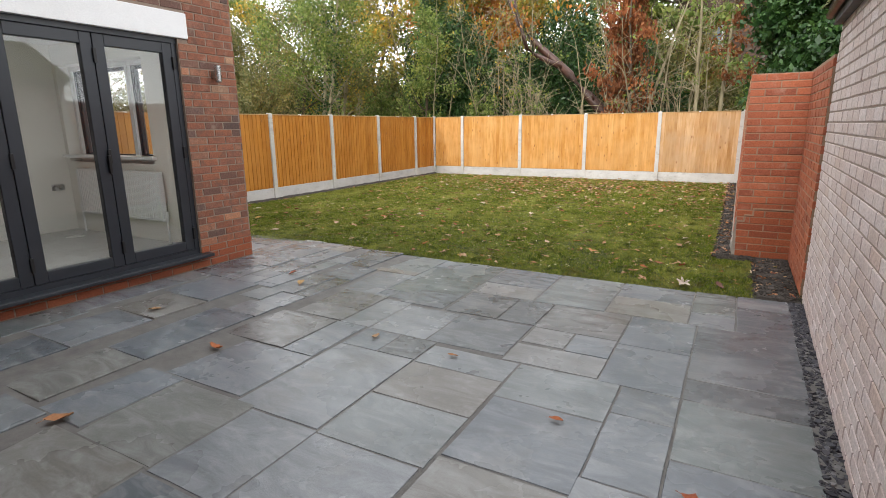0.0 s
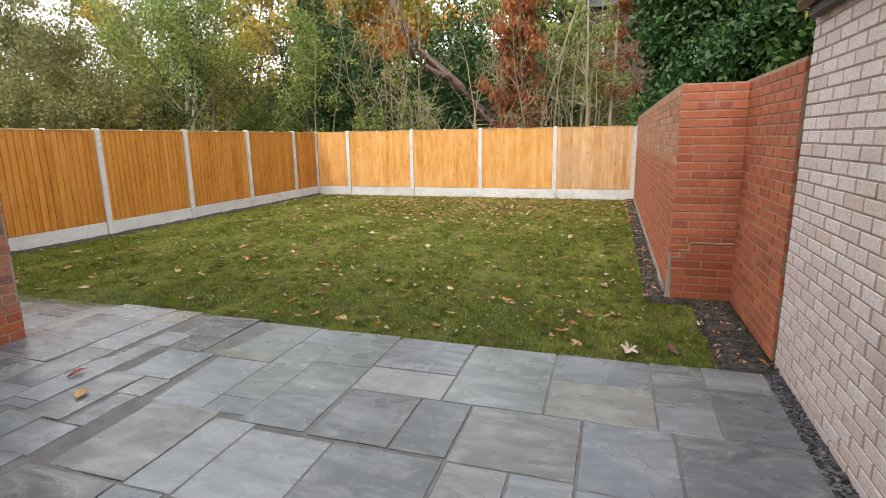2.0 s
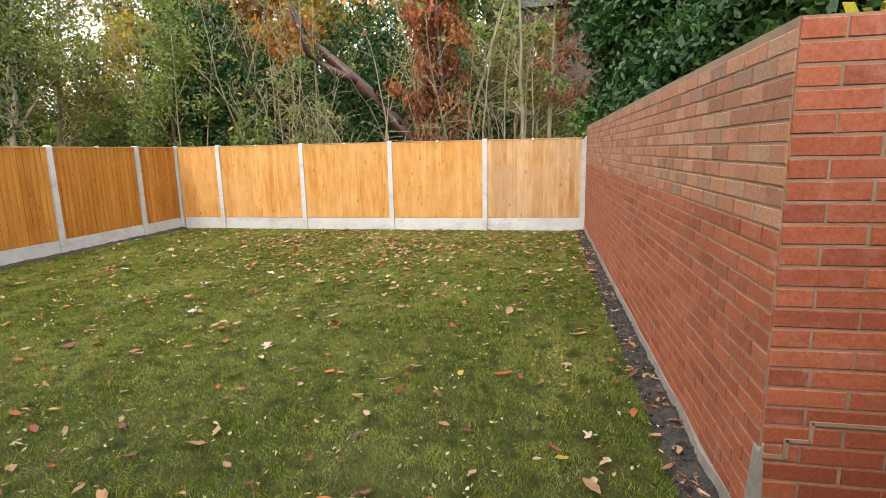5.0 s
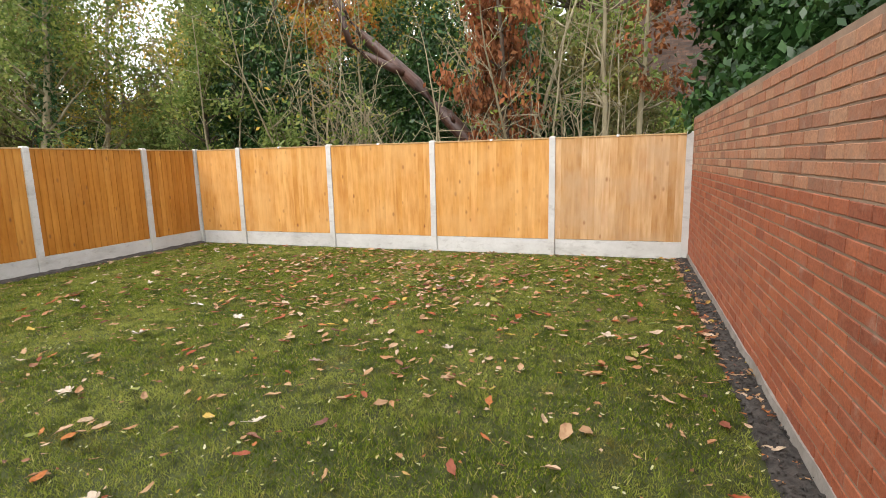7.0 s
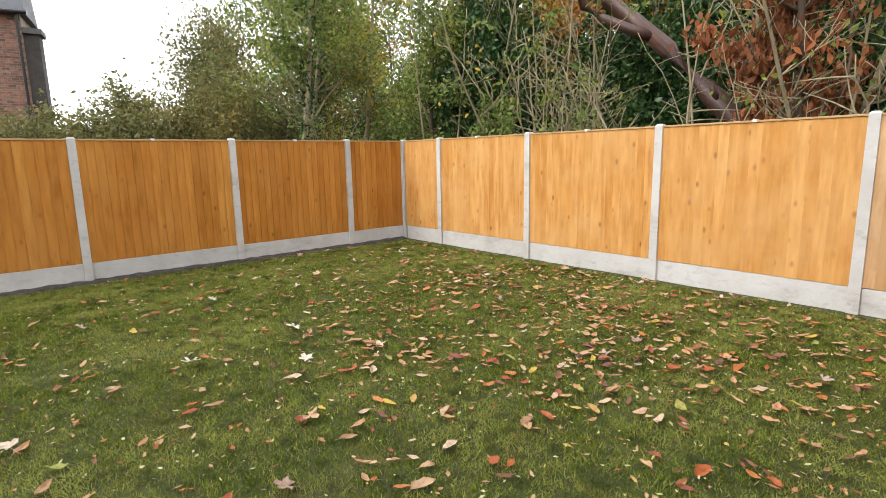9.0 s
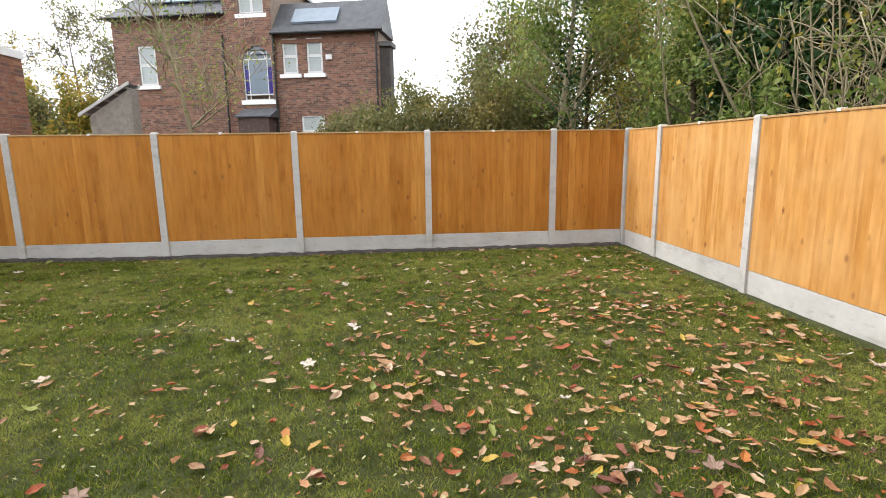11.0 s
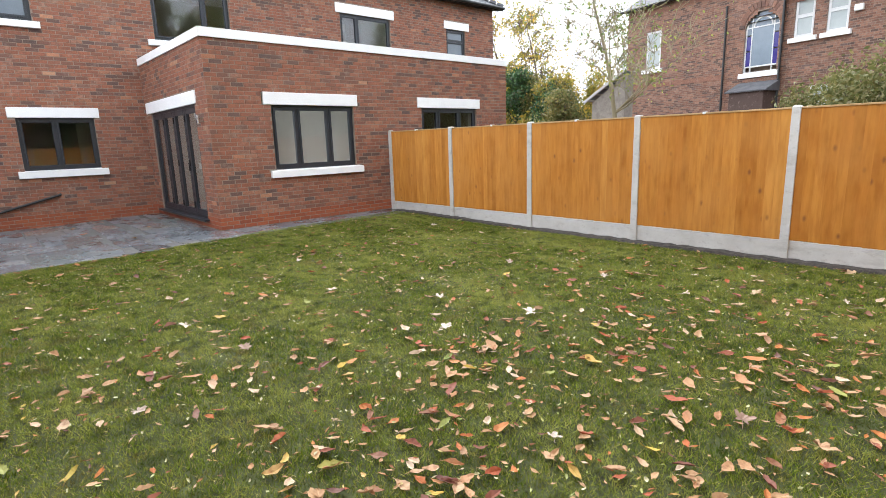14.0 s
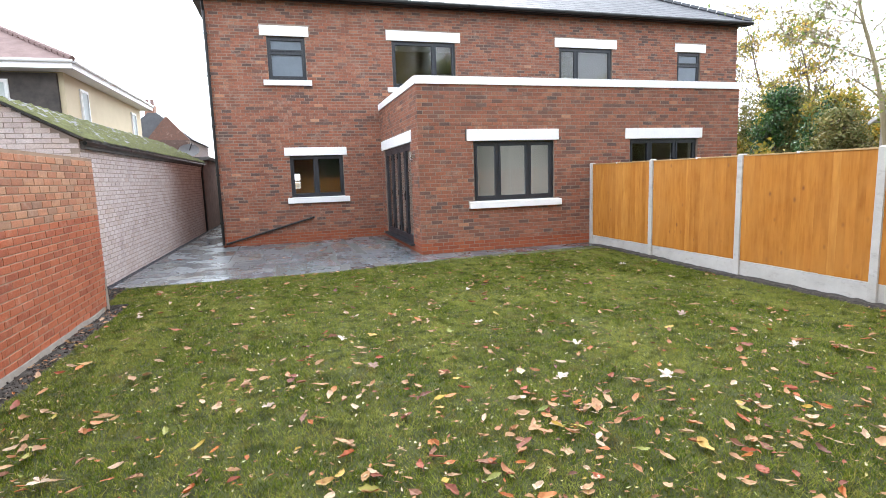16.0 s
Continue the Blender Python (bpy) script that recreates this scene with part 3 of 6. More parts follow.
# ---- ground ----
tagged(part("ground", Shape().box(-600, 600, -600, 600, -0.6, -0.12), WOODFLOOR), "dark ground strewn with leaf litter under the trees", "ground", kind="structure")
def edge_y(x):
    """Where the paving stops and the lawn begins."""
    return np.where(np.asarray(x) > -4.88, 4.985, 4.85 + 0.07 * (np.asarray(x) + 4.9))


nx, ny = 44, 112
gv = Shape()
for j in range(ny + 1):
    for i in range(nx + 1):
        x, y = -8.75 + 9.35 * i / nx, 3.95 + 11.2 * j / ny
        gv.v.append((x, y, float(rise(x, y)) - 0.014 + 0.010 * noise.noise(Vector((x * 0.9, y * 0.9, 3))) + 0.007 * noise.noise(Vector((x * 4.1, y * 4.1, 8))) - (0.07 if y < float(edge_y(x)) else 0)))
for j in range(ny):
    for i in range(nx):
        a = j * (nx + 1) + i
        gv.f.append((a, a + 1, a + nx + 2, a + nx + 1))
tagged(part("lawn_ground", gv, EARTH, smooth=True), "green turf laid over dark earth", "lawn", kind="structure")


rg = np.random.default_rng(5)
N = 1000000
gx, gy = rg.uniform(-8.62, 0.22, N), rg.uniform(4.3, 14.95, N)
wob = 0.03 * np.sin(gy * 5.1) + 0.02 * np.sin(gy * 13.7 + 1)
wob += rg.normal(0, 0.018, N)
inside = (gy > edge_y(gx) - 0.012 + 0.012 * np.sin(gx * 17) + rg.normal(0, 0.008, N)) & ((gx < -0.17 + wob) | ((gy < 6.40 + wob) & (gx < 0.20 + wob)))
inside &= ~((gx < -8.5) & (rg.random(N) < 0.75)) & ~((gy > 14.85) & (rg.random(N) < 0.6))
gx, gy = gx[inside], gy[inside]
K = len(gx)
ang, ln, wd, lean = rg.uniform(0, 6.2832, K), rg.uniform(0.010, 0.032, K), rg.uniform(0.0015, 0.0034, K), rg.uniform(0.1, 1.5, K)
tuft = np.sin(gx * 7.1 + 2 * np.sin(gy * 3.3)) * np.sin(gy * 6.3 + 2 * np.sin(gx * 2.9)) + 0.6 * np.sin(gx * 19 + gy * 7) * np.sin(gy * 17 - gx * 5)
ln *= 1.0 + 0.25 * np.clip(tuft, -1, 1.3)
la = rg.uniform(0, 6.2832, K) + 0.5 * np.sin(gx * 2.1 + 1.3 * np.sin(gy * 1.7))
bz = rise(gx, gy) - 0.012
tri = np.empty((K, 3, 3))
tri[:, 0] = np.stack([gx - wd * np.cos(ang), gy - wd * np.sin(ang), bz], 1)
tri[:, 1] = np.stack([gx + wd * np.cos(ang), gy + wd * np.sin(ang), bz], 1)
tri[:, 2] = np.stack([gx + ln * lean * np.cos(la), gy + ln * lean * np.sin(la), bz + ln], 1)
tagged(new("grass", quad_mesh("grass", tri.reshape(-1, 3), GRASS, 3)), "short damp green grass with paler straw patches", "grass", kind="stuff")

soil = Shape()
for a, b, c, d in ((-0.19, 0.012, 6.55, 15.05), (0.17, 0.57, 4.99, 6.565), (-0.19, 0.18, 6.40, 6.565), (-8.75, -8.52, 4.4, 15.05)):
    n0 = 120
    base = len(soil.v)
    for j in range(n0 + 1):
        for i in range(7):
            x, y = a + (b - a) * i / 6, c + (d - c) * j / n0
            rim = -2.6 if i in (0, 6) or j in (0, n0) else 1.0
            soil.v.append((x, y, float(rise(x, y)) + 0.004 + rim * 0.012 * (1.2 + (rim > 0) * 1.6 * noise.noise(Vector((x * 31, y * 29, 4))) + noise.noise(Vector((x * 9, y * 7, 1))))))
    for j in range(n0):
        for i in range(6):
            q = base + j * 7 + i
            soil.f.append((q, q + 1, q + 8, q + 7))
tagged(part("soil", soil, SOIL, smooth=True), "strip of bare dark damp soil beside the wall", "soil", kind="structure")

# ---- house ----
house = thing("house", "two-storey red-brown brick house with white lintels and a flat-roofed rear extension", "house")
EX, EY, HX, HY, HW = -4.90, 4.08, -0.725, -0.08, -16.72


def hkey(c, z, rnd):
    if z < 0.26:
        return "plinth"
    return "old" if rnd.random() < 0.012 else "house"


m_ext = pose(EX - 0.004, EY, 0, 0, 0, 180)
hw1, hw2 = (1.15, 2.97, 1.08, 2.29), (4.84, 6.66, 1.08, 2.29)
masonry(house, m_ext, 7.8, -0.10, 3.40, 0.30, [hw1, hw2, (0.98, 3.08, 2.29, 2.525), (1.03, 3.11, 0.92, 1.08), (4.71, 6.77, 2.29, 2.525), (4.74, 6.78, 0.92, 1.08)], hkey, MORTAR_DARK, near=lambda c, z: c < 0.62)
window(house, m_ext, *hw1, splits=(0.3, 0.68), lintel=(1.01, 3.07, 2.295, 2.525), sill=(1.03, 3.11, 0.925, 1.075), inner=True)
window(house, m_ext, *hw2, splits=(0.3, 0.68), lintel=(4.71, 6.77, 2.295, 2.525), sill=(4.74, 6.78, 0.925, 1.075), inner=True)

m_side = pose(EX, HY, 0, 0, 0, 90)
masonry(house, m_side, 4.14, -0.10, 3.40, 0.30, [(0.46, 3.50, 0.17, 2.57), (0.15, 3.61, 2.335, 2.57)], hkey, MORTAR_DARK, near=lambda c, z: c > 3.48)
o = box("lintel", (0.16, 3.61, -0.022, 0.10, 2.335, 2.57), WHITE, house, "white painted lintel over the folding doors", bevel=0.006)
o.matrix_local = m_side
o = box("door_sill", (0.43, 3.58, -0.10, 0.16, 0.165, 0.20), GREY_FRAME, house, "dark grey aluminium door sill", bevel=0.006)
o.matrix_local = m_side
doors = part("folding_door", ring(Shape(), 0.46, 3.50, 0.20, 2.335, 0.05, 0.03, 0.13), GREY_FRAME, house, "closed dark grey folding glass doors of four leaves")
doors.matrix_local = m_side
for i in range(4):
    a, b = 0.505 + 0.7375 * i, 0.505 + 0.7375 * (i + 1)
    part("leaf_frame", ring(Shape(), a + 0.003, b - 0.003, 0.25, 2.285, 0.098, 0.035, 0.10), GREY_FRAME, doors, bevel=0.006)
    p = part("pane", Shape().box(a + 0.07, b - 0.07, 0.062, 0.07, 0.32, 2.215), GLASS, doors)
    p.visible_shadow = False
    for z in (0.42, 1.25, 2.1):
        part("hinge", Shape().box(b - 0.013, b + 0.013, 0.012, 0.038, z - 0.06, z + 0.06), BLACK, doors, bevel=0.003)
part("handle", Shape().box(2.69, 2.715, 0.0, 0.03, 1.1, 1.26), BLACK, doors, bevel=0.005)
part("drip_bar", Shape().box(0.46, 3.50, 0.02, 0.05, 2.287, 2.302), GREY_FRAME, doors)

coping = Shape()
coping.box(-12.74, EX + 0.035, EY - 0.16, EY + 0.035, 3.40, 3.555).box(EX - 0.16, EX + 0.035, HY, EY - 0.16, 3.40, 3.555).box(-12.74, -12.55, HY, EY - 0.16, 3.40, 3.555)
part("coping", coping, WHITE, house, "white painted coping round the flat roof")
box("flat_roof", (-12.55, EX - 0.16, HY, EY - 0.16, 3.30, 3.46), surface("roofing_felt", (0.09, 0.09, 0.09), (0.06, 0.06, 0.06), 2, 0.9), house)
masonry(house, pose(-12.7, EY, 0, 0, 0, -90), 4.16, -0.10, 3.40, 0.30, [], hkey, MORTAR_DARK)

m_rear = pose(HX - 0.004, HY, 0, 0, 0, 180)


def X(a, b, c, d):
    """World x span and heights in the rear wall's frame."""
    return (HX - b, HX - a, c, d)


kw, u1, u2, u3, u4 = X(-3.86, -2.494, 1.186, 2.262), X(-3.063, -2.133, 4.17, 5.225), X(-7.086, -5.308, 4.03, 5.225), X(-12.06, -10.281, 4.03, 5.225), X(-15.297, -14.418, 4.17, 5.225)
lint = [X(-3.964, -2.37, 2.262, 2.469), X(-3.167, -1.978, 5.23, 5.478), X(-7.231, -5.162, 5.23, 5.488), X(-12.215, -10.137, 5.23, 5.488), X(-15.483, -14.315, 5.23, 5.478)]
sills = [X(-3.984, -2.381, 1.031, 1.186), X(-3.177, -1.999, 4.02, 4.17), X(-7.231, -5.152, 3.886, 4.03), X(-12.215, -10.137, 3.886, 4.03), X(-15.483, -14.315, 4.02, 4.17)]
extcut = X(-12.40, EX - 0.30, 0.12, 2.6)
masonry(house, m_rear, HX - HW, -0.10, 6.10, 0.30, [kw, u1, u2, u3, u4, *lint, *sills, extcut], hkey, MORTAR_DARK,
        keep=lambda c, z: not (HX - EX + 0.05 < c < HX + 12.65 and z < 3.35))
for (hole, li, si, sp, tr) in ((kw, lint[0], sills[0], (0.48,), None), (u1, lint[1], sills[1], (), 4.85), (u2, lint[2], sills[2], (0.66,), None), (u3, lint[3], sills[3], (0.33,), None), (u4, lint[4], sills[4], (), 4.85)):
    window(house, m_rear, *hole, splits=sp, transom=tr, lintel=li, sill=si, inner=hole is kw, pane_mat=FROSTED if tr else None)
masonry(house, pose(HX, -9.2, 0, 0, 0, 90), 9.10, -0.10, 6.10, 0.30, [], hkey, MORTAR_DARK)
masonry(house, pose(HW, HY, 0, 0, 0, -90), 9.12, -0.10, 6.10, 0.30, [], hkey, MORTAR_DARK)
front = Shape()
# added opening with a pane: lets a bright slit show through the kitchen window
SLIT_HOLES = [(HX - b_, HX - a_, 1.30, 1.92) for a_, b_ in ((-2.97, -2.70),)]
for a_, b_, c_, d_ in cells(HX - HW, -0.1, 6.10, SLIT_HOLES):
    front.box(HX - b_, HX - a_, -9.5, -9.2, c_, d_)
part("front_wall", front, MORTAR_DARK, house)
for a_, b_, c_, d_ in SLIT_HOLES:
    p = part("front_pane", Shape().box(HX - b_, HX - a_, -9.36, -9.35, c_, d_), GLASS, house)
    p.visible_shadow = False

# rooms behind the glass
rooms = thing("interior", "plain cream painted empty rooms with pale tiled floor", "room", kind="structure")
for x0, x1, y0, y1, z0, z1 in ((-7.95, -5.20, -0.7, 3.78, 0.16, 2.55), (-12.40, -8.80, -0.7, 3.78, 0.16, 2.55), (-4.75, -1.08, -9.1, -0.38, 0.16, 2.55), (-4.5, -1.08, -3.5, -0.38, 2.9, 5.75), (-8.45, -4.7, -3.5, -0.38, 2.9, 5.75), (-12.6, -8.75, -3.5, -0.38, 2.9, 5.75), (-15.95, -12.8, -3.5, -0.38, 2.9, 5.75)):
    s = Shape().box(x0 - 0.08, x0, y0, y1, z0, z1).box(x1, x1 + 0.08, y0, y1 if z0 > 1 or x1 > -5 or x1 < -8 else HY - 0.3, z0, z1)
    # matching added slot in the kitchen's end wall, split by a bar
    if x1 == -1.08 and z0 < 1:
        w0, w1 = (-2.97, -2.70)
        s.box(x0, w0, y0 - 0.08, y0, z0, z1).box(w1, x1, y0 - 0.08, y0, z0, z1).box(w0, w1, y0 - 0.08, y0, z0, 1.30).box(w0, w1, y0 - 0.08, y0, 1.92, z1).box(w0, w1, y0 - 0.08, y0, 1.57, 1.65)
    else:
        s.box(x0, x1, y0 - 0.08, y0, z0, z1)
    part("room_wall", s, CREAM, rooms)
    box("room_floor", (x0, x1, y0, y1, z0 - 0.06, z0), TILE, rooms)
    box("room_ceiling", (x0, x1, y0, y1, z1, z1 + 0.06), CEILING, rooms)
for holes_, a0, a1, z0, z1, m_, ylay in (([hw1], 0.30, 3.05, 0.16, 2.55, m_ext, 0.302), ([hw2], 3.90, 7.50, 0.16, 2.55, m_ext, 0.302), ([(0.46, 3.50, 0.17, 2.34)], 0.0, 3.86, 0.16, 2.55, m_side, 0.302), ([kw], 0.36, 4.02, 0.16, 2.55, m_rear, 0.302),
                                         ([u1, u2, u3, u4], 0.4, HX - HW - 0.4, 2.9, 5.75, m_rear, 0.302)):
    lining = Shape()
    for a_, b_, c_, d_ in cells(a1, z0, z1, [h for h in holes_]):
        if b_ > a0:
            lining.box(max(a_, a0), b_, ylay, ylay + 0.012, c_, d_)
    for h in holes_:
        lining.box(h[0] - 0.004, h[0] + 0.004, 0.16, ylay, h[2], h[3]).box(h[1] - 0.004, h[1] + 0.004, 0.16, ylay, h[2], h[3]).box(h[0], h[1], 0.16, ylay, h[3] - 0.004, h[3] + 0.004)
    o = part("plaster_lining", lining, CREAM, rooms)
    o.matrix_local = m_
rad = thing("radiator", "white panel radiator on the wall under the window", "radiator")
part("panel", Shape().box(-7.58, -5.87, 3.66, 3.73, 0.42, 1.0), UPVC_WHITE, rad, bevel=0.012)
fins = Shape()
for i in range(40):
    fins.box(-7.53 + i * 0.041, -7.51 + i * 0.041, 3.652, 3.66, 0.45, 0.97)
tagged(part("grille", fins, UPVC_WHITE, rad), kind="stuff")
for x in (-7.62, -5.83):
    part("valve", Shape().tube([(x, 3.69, 0.16), (x, 3.69, 0.50)], [0.012, 0.012]).tube([(x, 3.69, 0.46), (x, 3.69, 0.54)], [0.022, 0.022]), UPVC_WHITE, rad)
sock = thing("wall_socket", "brushed double socket low on the cream wall", "socket")
part("plate", Shape().box(-7.95, -7.935, 3.52, 3.67, 0.70, 0.785), STEEL, sock, bevel=0.003)

# roof, gutters and pipes
roof = Shape()
e = 0.28
a, b, c, d = (HW - e, HY + e), (HX + e, HY + e), (HX + e, -9.5 - e), (HW - e, -9.5 - e)
zr, ze = 8.95, 6.15
ra, rb = (HW + 4.6, -4.55), (HX - 4.6, -4.55)
roof.v = [(*a, ze), (*b, ze), (*c, ze), (*d, ze), (*ra, zr), (*rb, zr)]
roof.f = [(1, 0, 4, 5), (2, 1, 5), (3, 2, 5, 4), (0, 3, 4), (0, 1, 2, 3)]
part("roof", roof, SLATE, house, "hipped grey slate roof")
rows = Shape()
slope = (zr - ze) / (HY + e + 4.55)
for k in range(24):
    y0 = HY + e - 0.2 * k
    z0 = ze + slope * 0.2 * k
    x0, x1 = HW - e + 0.2 * k, HX + e - 0.2 * k
    if x1 - x0 < 1:
        break
    rows.hexa([(x0, y0 - 0.24, z0 + 0.24 * slope + 0.004), (x1, y0 - 0.24, z0 + 0.24 * slope + 0.004), (x1, y0, z0 + 0.004), (x0, y0, z0 + 0.004), (x0, y0 - 0.24, z0 + 0.24 * slope + 0.02), (x1, y0 - 0.24, z0 + 0.24 * slope + 0.02), (x1, y0, z0 + 0.025), (x0, y0, z0 + 0.025)])
tagged(part("slate_coursing", rows, SLATE, house), kind="stuff")
hip = Shape()
for k in range(26):
    t0, t1 = k / 26, (k + 0.9) / 26
    p, q = Vector((*a, ze + 0.05)), Vector((*ra, zr + 0.05))
    hip.tube([p.lerp(q, t0), p.lerp(q, t1)], [0.09, 0.075], 6)
tagged(part("hip_tiling", hip, SLATE, house), kind="stuff")
part("soffit", Shape().box(HW - e, HX + e, HY, HY + e - 0.02, 6.08, 6.11).box(HW - e, HX + e, HY + e - 0.04, HY + e - 0.02, 6.05, 6.18), BLACK, house)
gut = Shape().tube([(HW - e, HY + e + 0.04, 6.12), (HX + e, HY + e + 0.04, 6.12)], [0.058, 0.058], 10)
part("gutter", gut, BLACK, house, "black plastic gutter")
dp = Shape().tube([(HX - 0.02, HY + e + 0.04, 6.09), (HX - 0.02, HY + e, 5.97), (HX - 0.02, HY + 0.07, 5.74), (HX - 0.02, HY + 0.06, 5.3), (HX - 0.02, HY + 0.06, 0.05)], [0.034] * 5, 10)
for z in (0.6, 1.8, 3.0, 4.2, 5.2):
    dp.box(HX - 0.07, HX + 0.03, HY + 0.0, HY + 0.07, z, z + 0.035)
part("downpipe", dp, BLACK, house, "black plastic downpipe", smooth=False)
wp = Shape().tube([(-3.03, HY - 0.02, 0.67), (-3.02, HY + 0.05, 0.655), (-0.80, HY + 0.06, 0.07)], [0.026, 0.026, 0.026], 10)
part("waste_pipe", wp, BLACK, house, "black sloping waste pipe")

lamp = thing("wall_light", "brushed steel up and down cylinder wall light on brick", "wall light")
part("body", Shape().tube([(EX + 0.085, 3.785, 1.95), (EX + 0.085, 3.785, 2.11)], [0.032, 0.032], 16), STEEL, lamp)
part("bracket", Shape().box(EX + 0.0, EX + 0.06, 3.76, 3.81, 1.99, 2.06), STEEL, lamp, bevel=0.004)
part("lens", Shape().tube([(EX + 0.085, 3.785, 1.945), (EX + 0.085, 3.785, 1.951)], [0.026, 0.026], 16), BLACK, lamp)

# ---- garden wall ----
gwall = thing("garden_wall", "red brick garden wall with paler reclaimed top courses", "wall", kind="structure")


def gkey(c, z, rnd):
    return "old" if z > 1.23 else "red"


masonry(gwall, pose(0.0, 15.12, 0, 0, 0, -90), 8.562, 0.07, 1.97, 0.22, [], gkey, MORTAR, near=lambda c, z: c > 6.35, label="long face beside the lawn")
masonry(gwall, pose(0.004, 6.55, 0, 0, 0, 0), 0.536, 0.02, 1.968, 0.22, [], lambda c, z, r: "plinth" if z < 0.56 and c > 0.12 else "red", MORTAR, near=lambda c, z: True, label="end of the wall with bright new lower bricks", stretch=0.2775)
masonry(gwall, pose(0.54, 6.77, 0, 0, 0, -90), 1.60, 0.02, 1.985, 0.20, [], lambda c, z, r: "red", MORTAR, near=lambda c, z: c < 1.6, label="recessed length of the wall")
foot = Shape()
for i in range(60):
    y0, y1 = 6.75 + i * 0.1395, 6.75 + (i + 1) * 0.1395
    j0, j1 = 0.02 * noise.noise(Vector((0, y0 * 2.3, 0))), 0.02 * noise.noise(Vector((0, y1 * 2.3, 0)))
    foot.hexa([(-0.028 + j0, y0, -0.05), (0.2, y0, -0.05), (0.2, y1, -0.05), (-0.028 + j1, y1, -0.05), (-0.014 + j0, y0, 0.075 + j0), (0.2, y0, 0.075), (0.2, y1, 0.075), (-0.014 + j1, y1, 0.075 + j1)])
part("footing", foot, FOOTING, gwall, "rough concrete footing")
part("cement_patch", Shape().hexa([(-0.008, 6.543, 0.0), (0.03, 6.543, 0.0), (0.03, 6.62, 0.0), (-0.008, 6.66, 0.0), (-0.0055, 6.5445, 0.43), (0.012, 6.5445, 0.47), (0.012, 6.60, 0.47), (-0.0055, 6.60, 0.43)]), FOOTING, gwall, "smear of cement on the corner", bevel=0.002)

smear = Shape()
for a_, b_, c_, d_ in ((0.006, 0.085, 0.405, 0.425), (0.075, 0.095, 0.41, 0.49), (0.08, 0.165, 0.475, 0.492), (0.155, 0.172, 0.48, 0.565), (0.16, 0.53, 0.549, 0.566)):
    smear.box(a_, b_, 6.541, 6.56, c_, d_)
part("mortar_line", smear, MORTAR, gwall, "stepped pale mortar line above the new bricks", bevel=0.002)

# ---- neighbour's garage ----
garage = thing("garage", "pink-grey painted brick garage with a mossy roof", "garage")
GX, GYY, SL = 0.56, 5.15, 1.08
m_g = pose(GX, GYY, 0, 0, 0, -90 - SL)
masonry(garage, m_g, 10.6, -0.1, 2.33, 0.2, [], lambda c, z, r: "pink", MORTAR_PINK, near=lambda c, z: c < 2.2, label="painted side wall")
masonry(garage, pose(1.75, GYY, 0, 0, 0, 180), 1.19, 0.0, 2.33, 0.2, [], lambda c, z, r: "pink", MORTAR_PINK, top=lambda u: 2.33 + 0.54 * (1.19 - u), keep=lambda c, z: False, label="gable wall")
gb = Shape()
rnd = random.Random(3)
for row in range(28):
    z = 1.9 + row * 0.075
    u = 0.565 + (0.11 if row % 2 else 0)
    while u < 1.5:
        if z + 0.065 < 2.33 + 0.54 * (u + 0.1 - GX):
            gb.box(u, u + 0.215, GYY - 0.01, GYY + 0.006 + rnd.uniform(-0.002, 0.002), z, z + 0.065)
        u += 0.225
tagged(part("gable_brickwork", gb, BRICK["pink"][0], garage), kind="stuff")
dx = -math.tan(radians(SL))
groof = Shape()
y0, y1 = GYY + 0.06, GYY - 10.75
p = lambda x, y, z: (x + dx * (GYY - y), y, z)
groof.hexa([p(0.46, y1, 2.30), p(1.75, y1, 2.997), p(1.75, y0, 2.997), p(0.46, y0, 2.30), p(0.46, y1, 2.35), p(1.75, y1, 3.047), p(1.75, y0, 3.047), p(0.46, y0, 2.35)])
groof.hexa([p(1.75, y1, 2.997), p(3.2, y1, 2.2), p(3.2, y0, 2.2), p(1.75, y0, 2.997), p(1.75, y1, 3.047), p(3.2, y1, 2.25), p(3.2, y0, 2.25), p(1.75, y0, 3.047)])
part("roof", groof, GUTTERGREY, garage, "low pitched grey roof")
ms = Shape()
for i in range(2100):
    t = rnd.random() ** 1.8
    yy = rnd.uniform(y1, y0)
    x = 0.47 + 1.25 * t
    if rnd.random() < 0.35:
        yy = y0 - abs(rnd.gauss(0, 0.12))
        x = rnd.uniform(0.47, 1.75)
    q = Vector(p(x, yy, 2.35 + 0.54 * (x - 0.46)))
    s = rnd.uniform(0.03, 0.085)
    pts = [(q.x + s * math.cos(k * 1.0472) * rnd.uniform(0.7, 1.2), q.y + s * math.sin(k * 1.0472) * rnd.uniform(0.7, 1.2), q.z - 0.004 + 0.5 * s * math.cos(k * 1.0472)) for k in range(6)]
    base = len(ms.v)
    ms.v += pts + [(q.x, q.y, q.z + s * 0.5)]
    ms.f += [(base + k, base + (k + 1) % 6, base + 6) for k in range(6)]
tagged(part("moss", ms, MOSS, garage, "bright green moss cushions", smooth=True), kind="stuff")
fs = Shape().hexa([p(0.50, y1, 2.19), p(0.555, y1, 2.19), p(0.555, y0 - 0.1, 2.19), p(0.50, y0 - 0.1, 2.19), p(0.50, y1, 2.30), p(0.555, y1, 2.30), p(0.555, y0 - 0.1, 2.30), p(0.50, y0 - 0.1, 2.30)])
part("fascia", fs, GUTTERGREY, garage)
gg = Shape().tube([p(0.475, y1, 2.27), p(0.475, y0 - 0.05, 2.27)], [0.032, 0.032], 8)
part("gutter", gg, BLACK, garage)
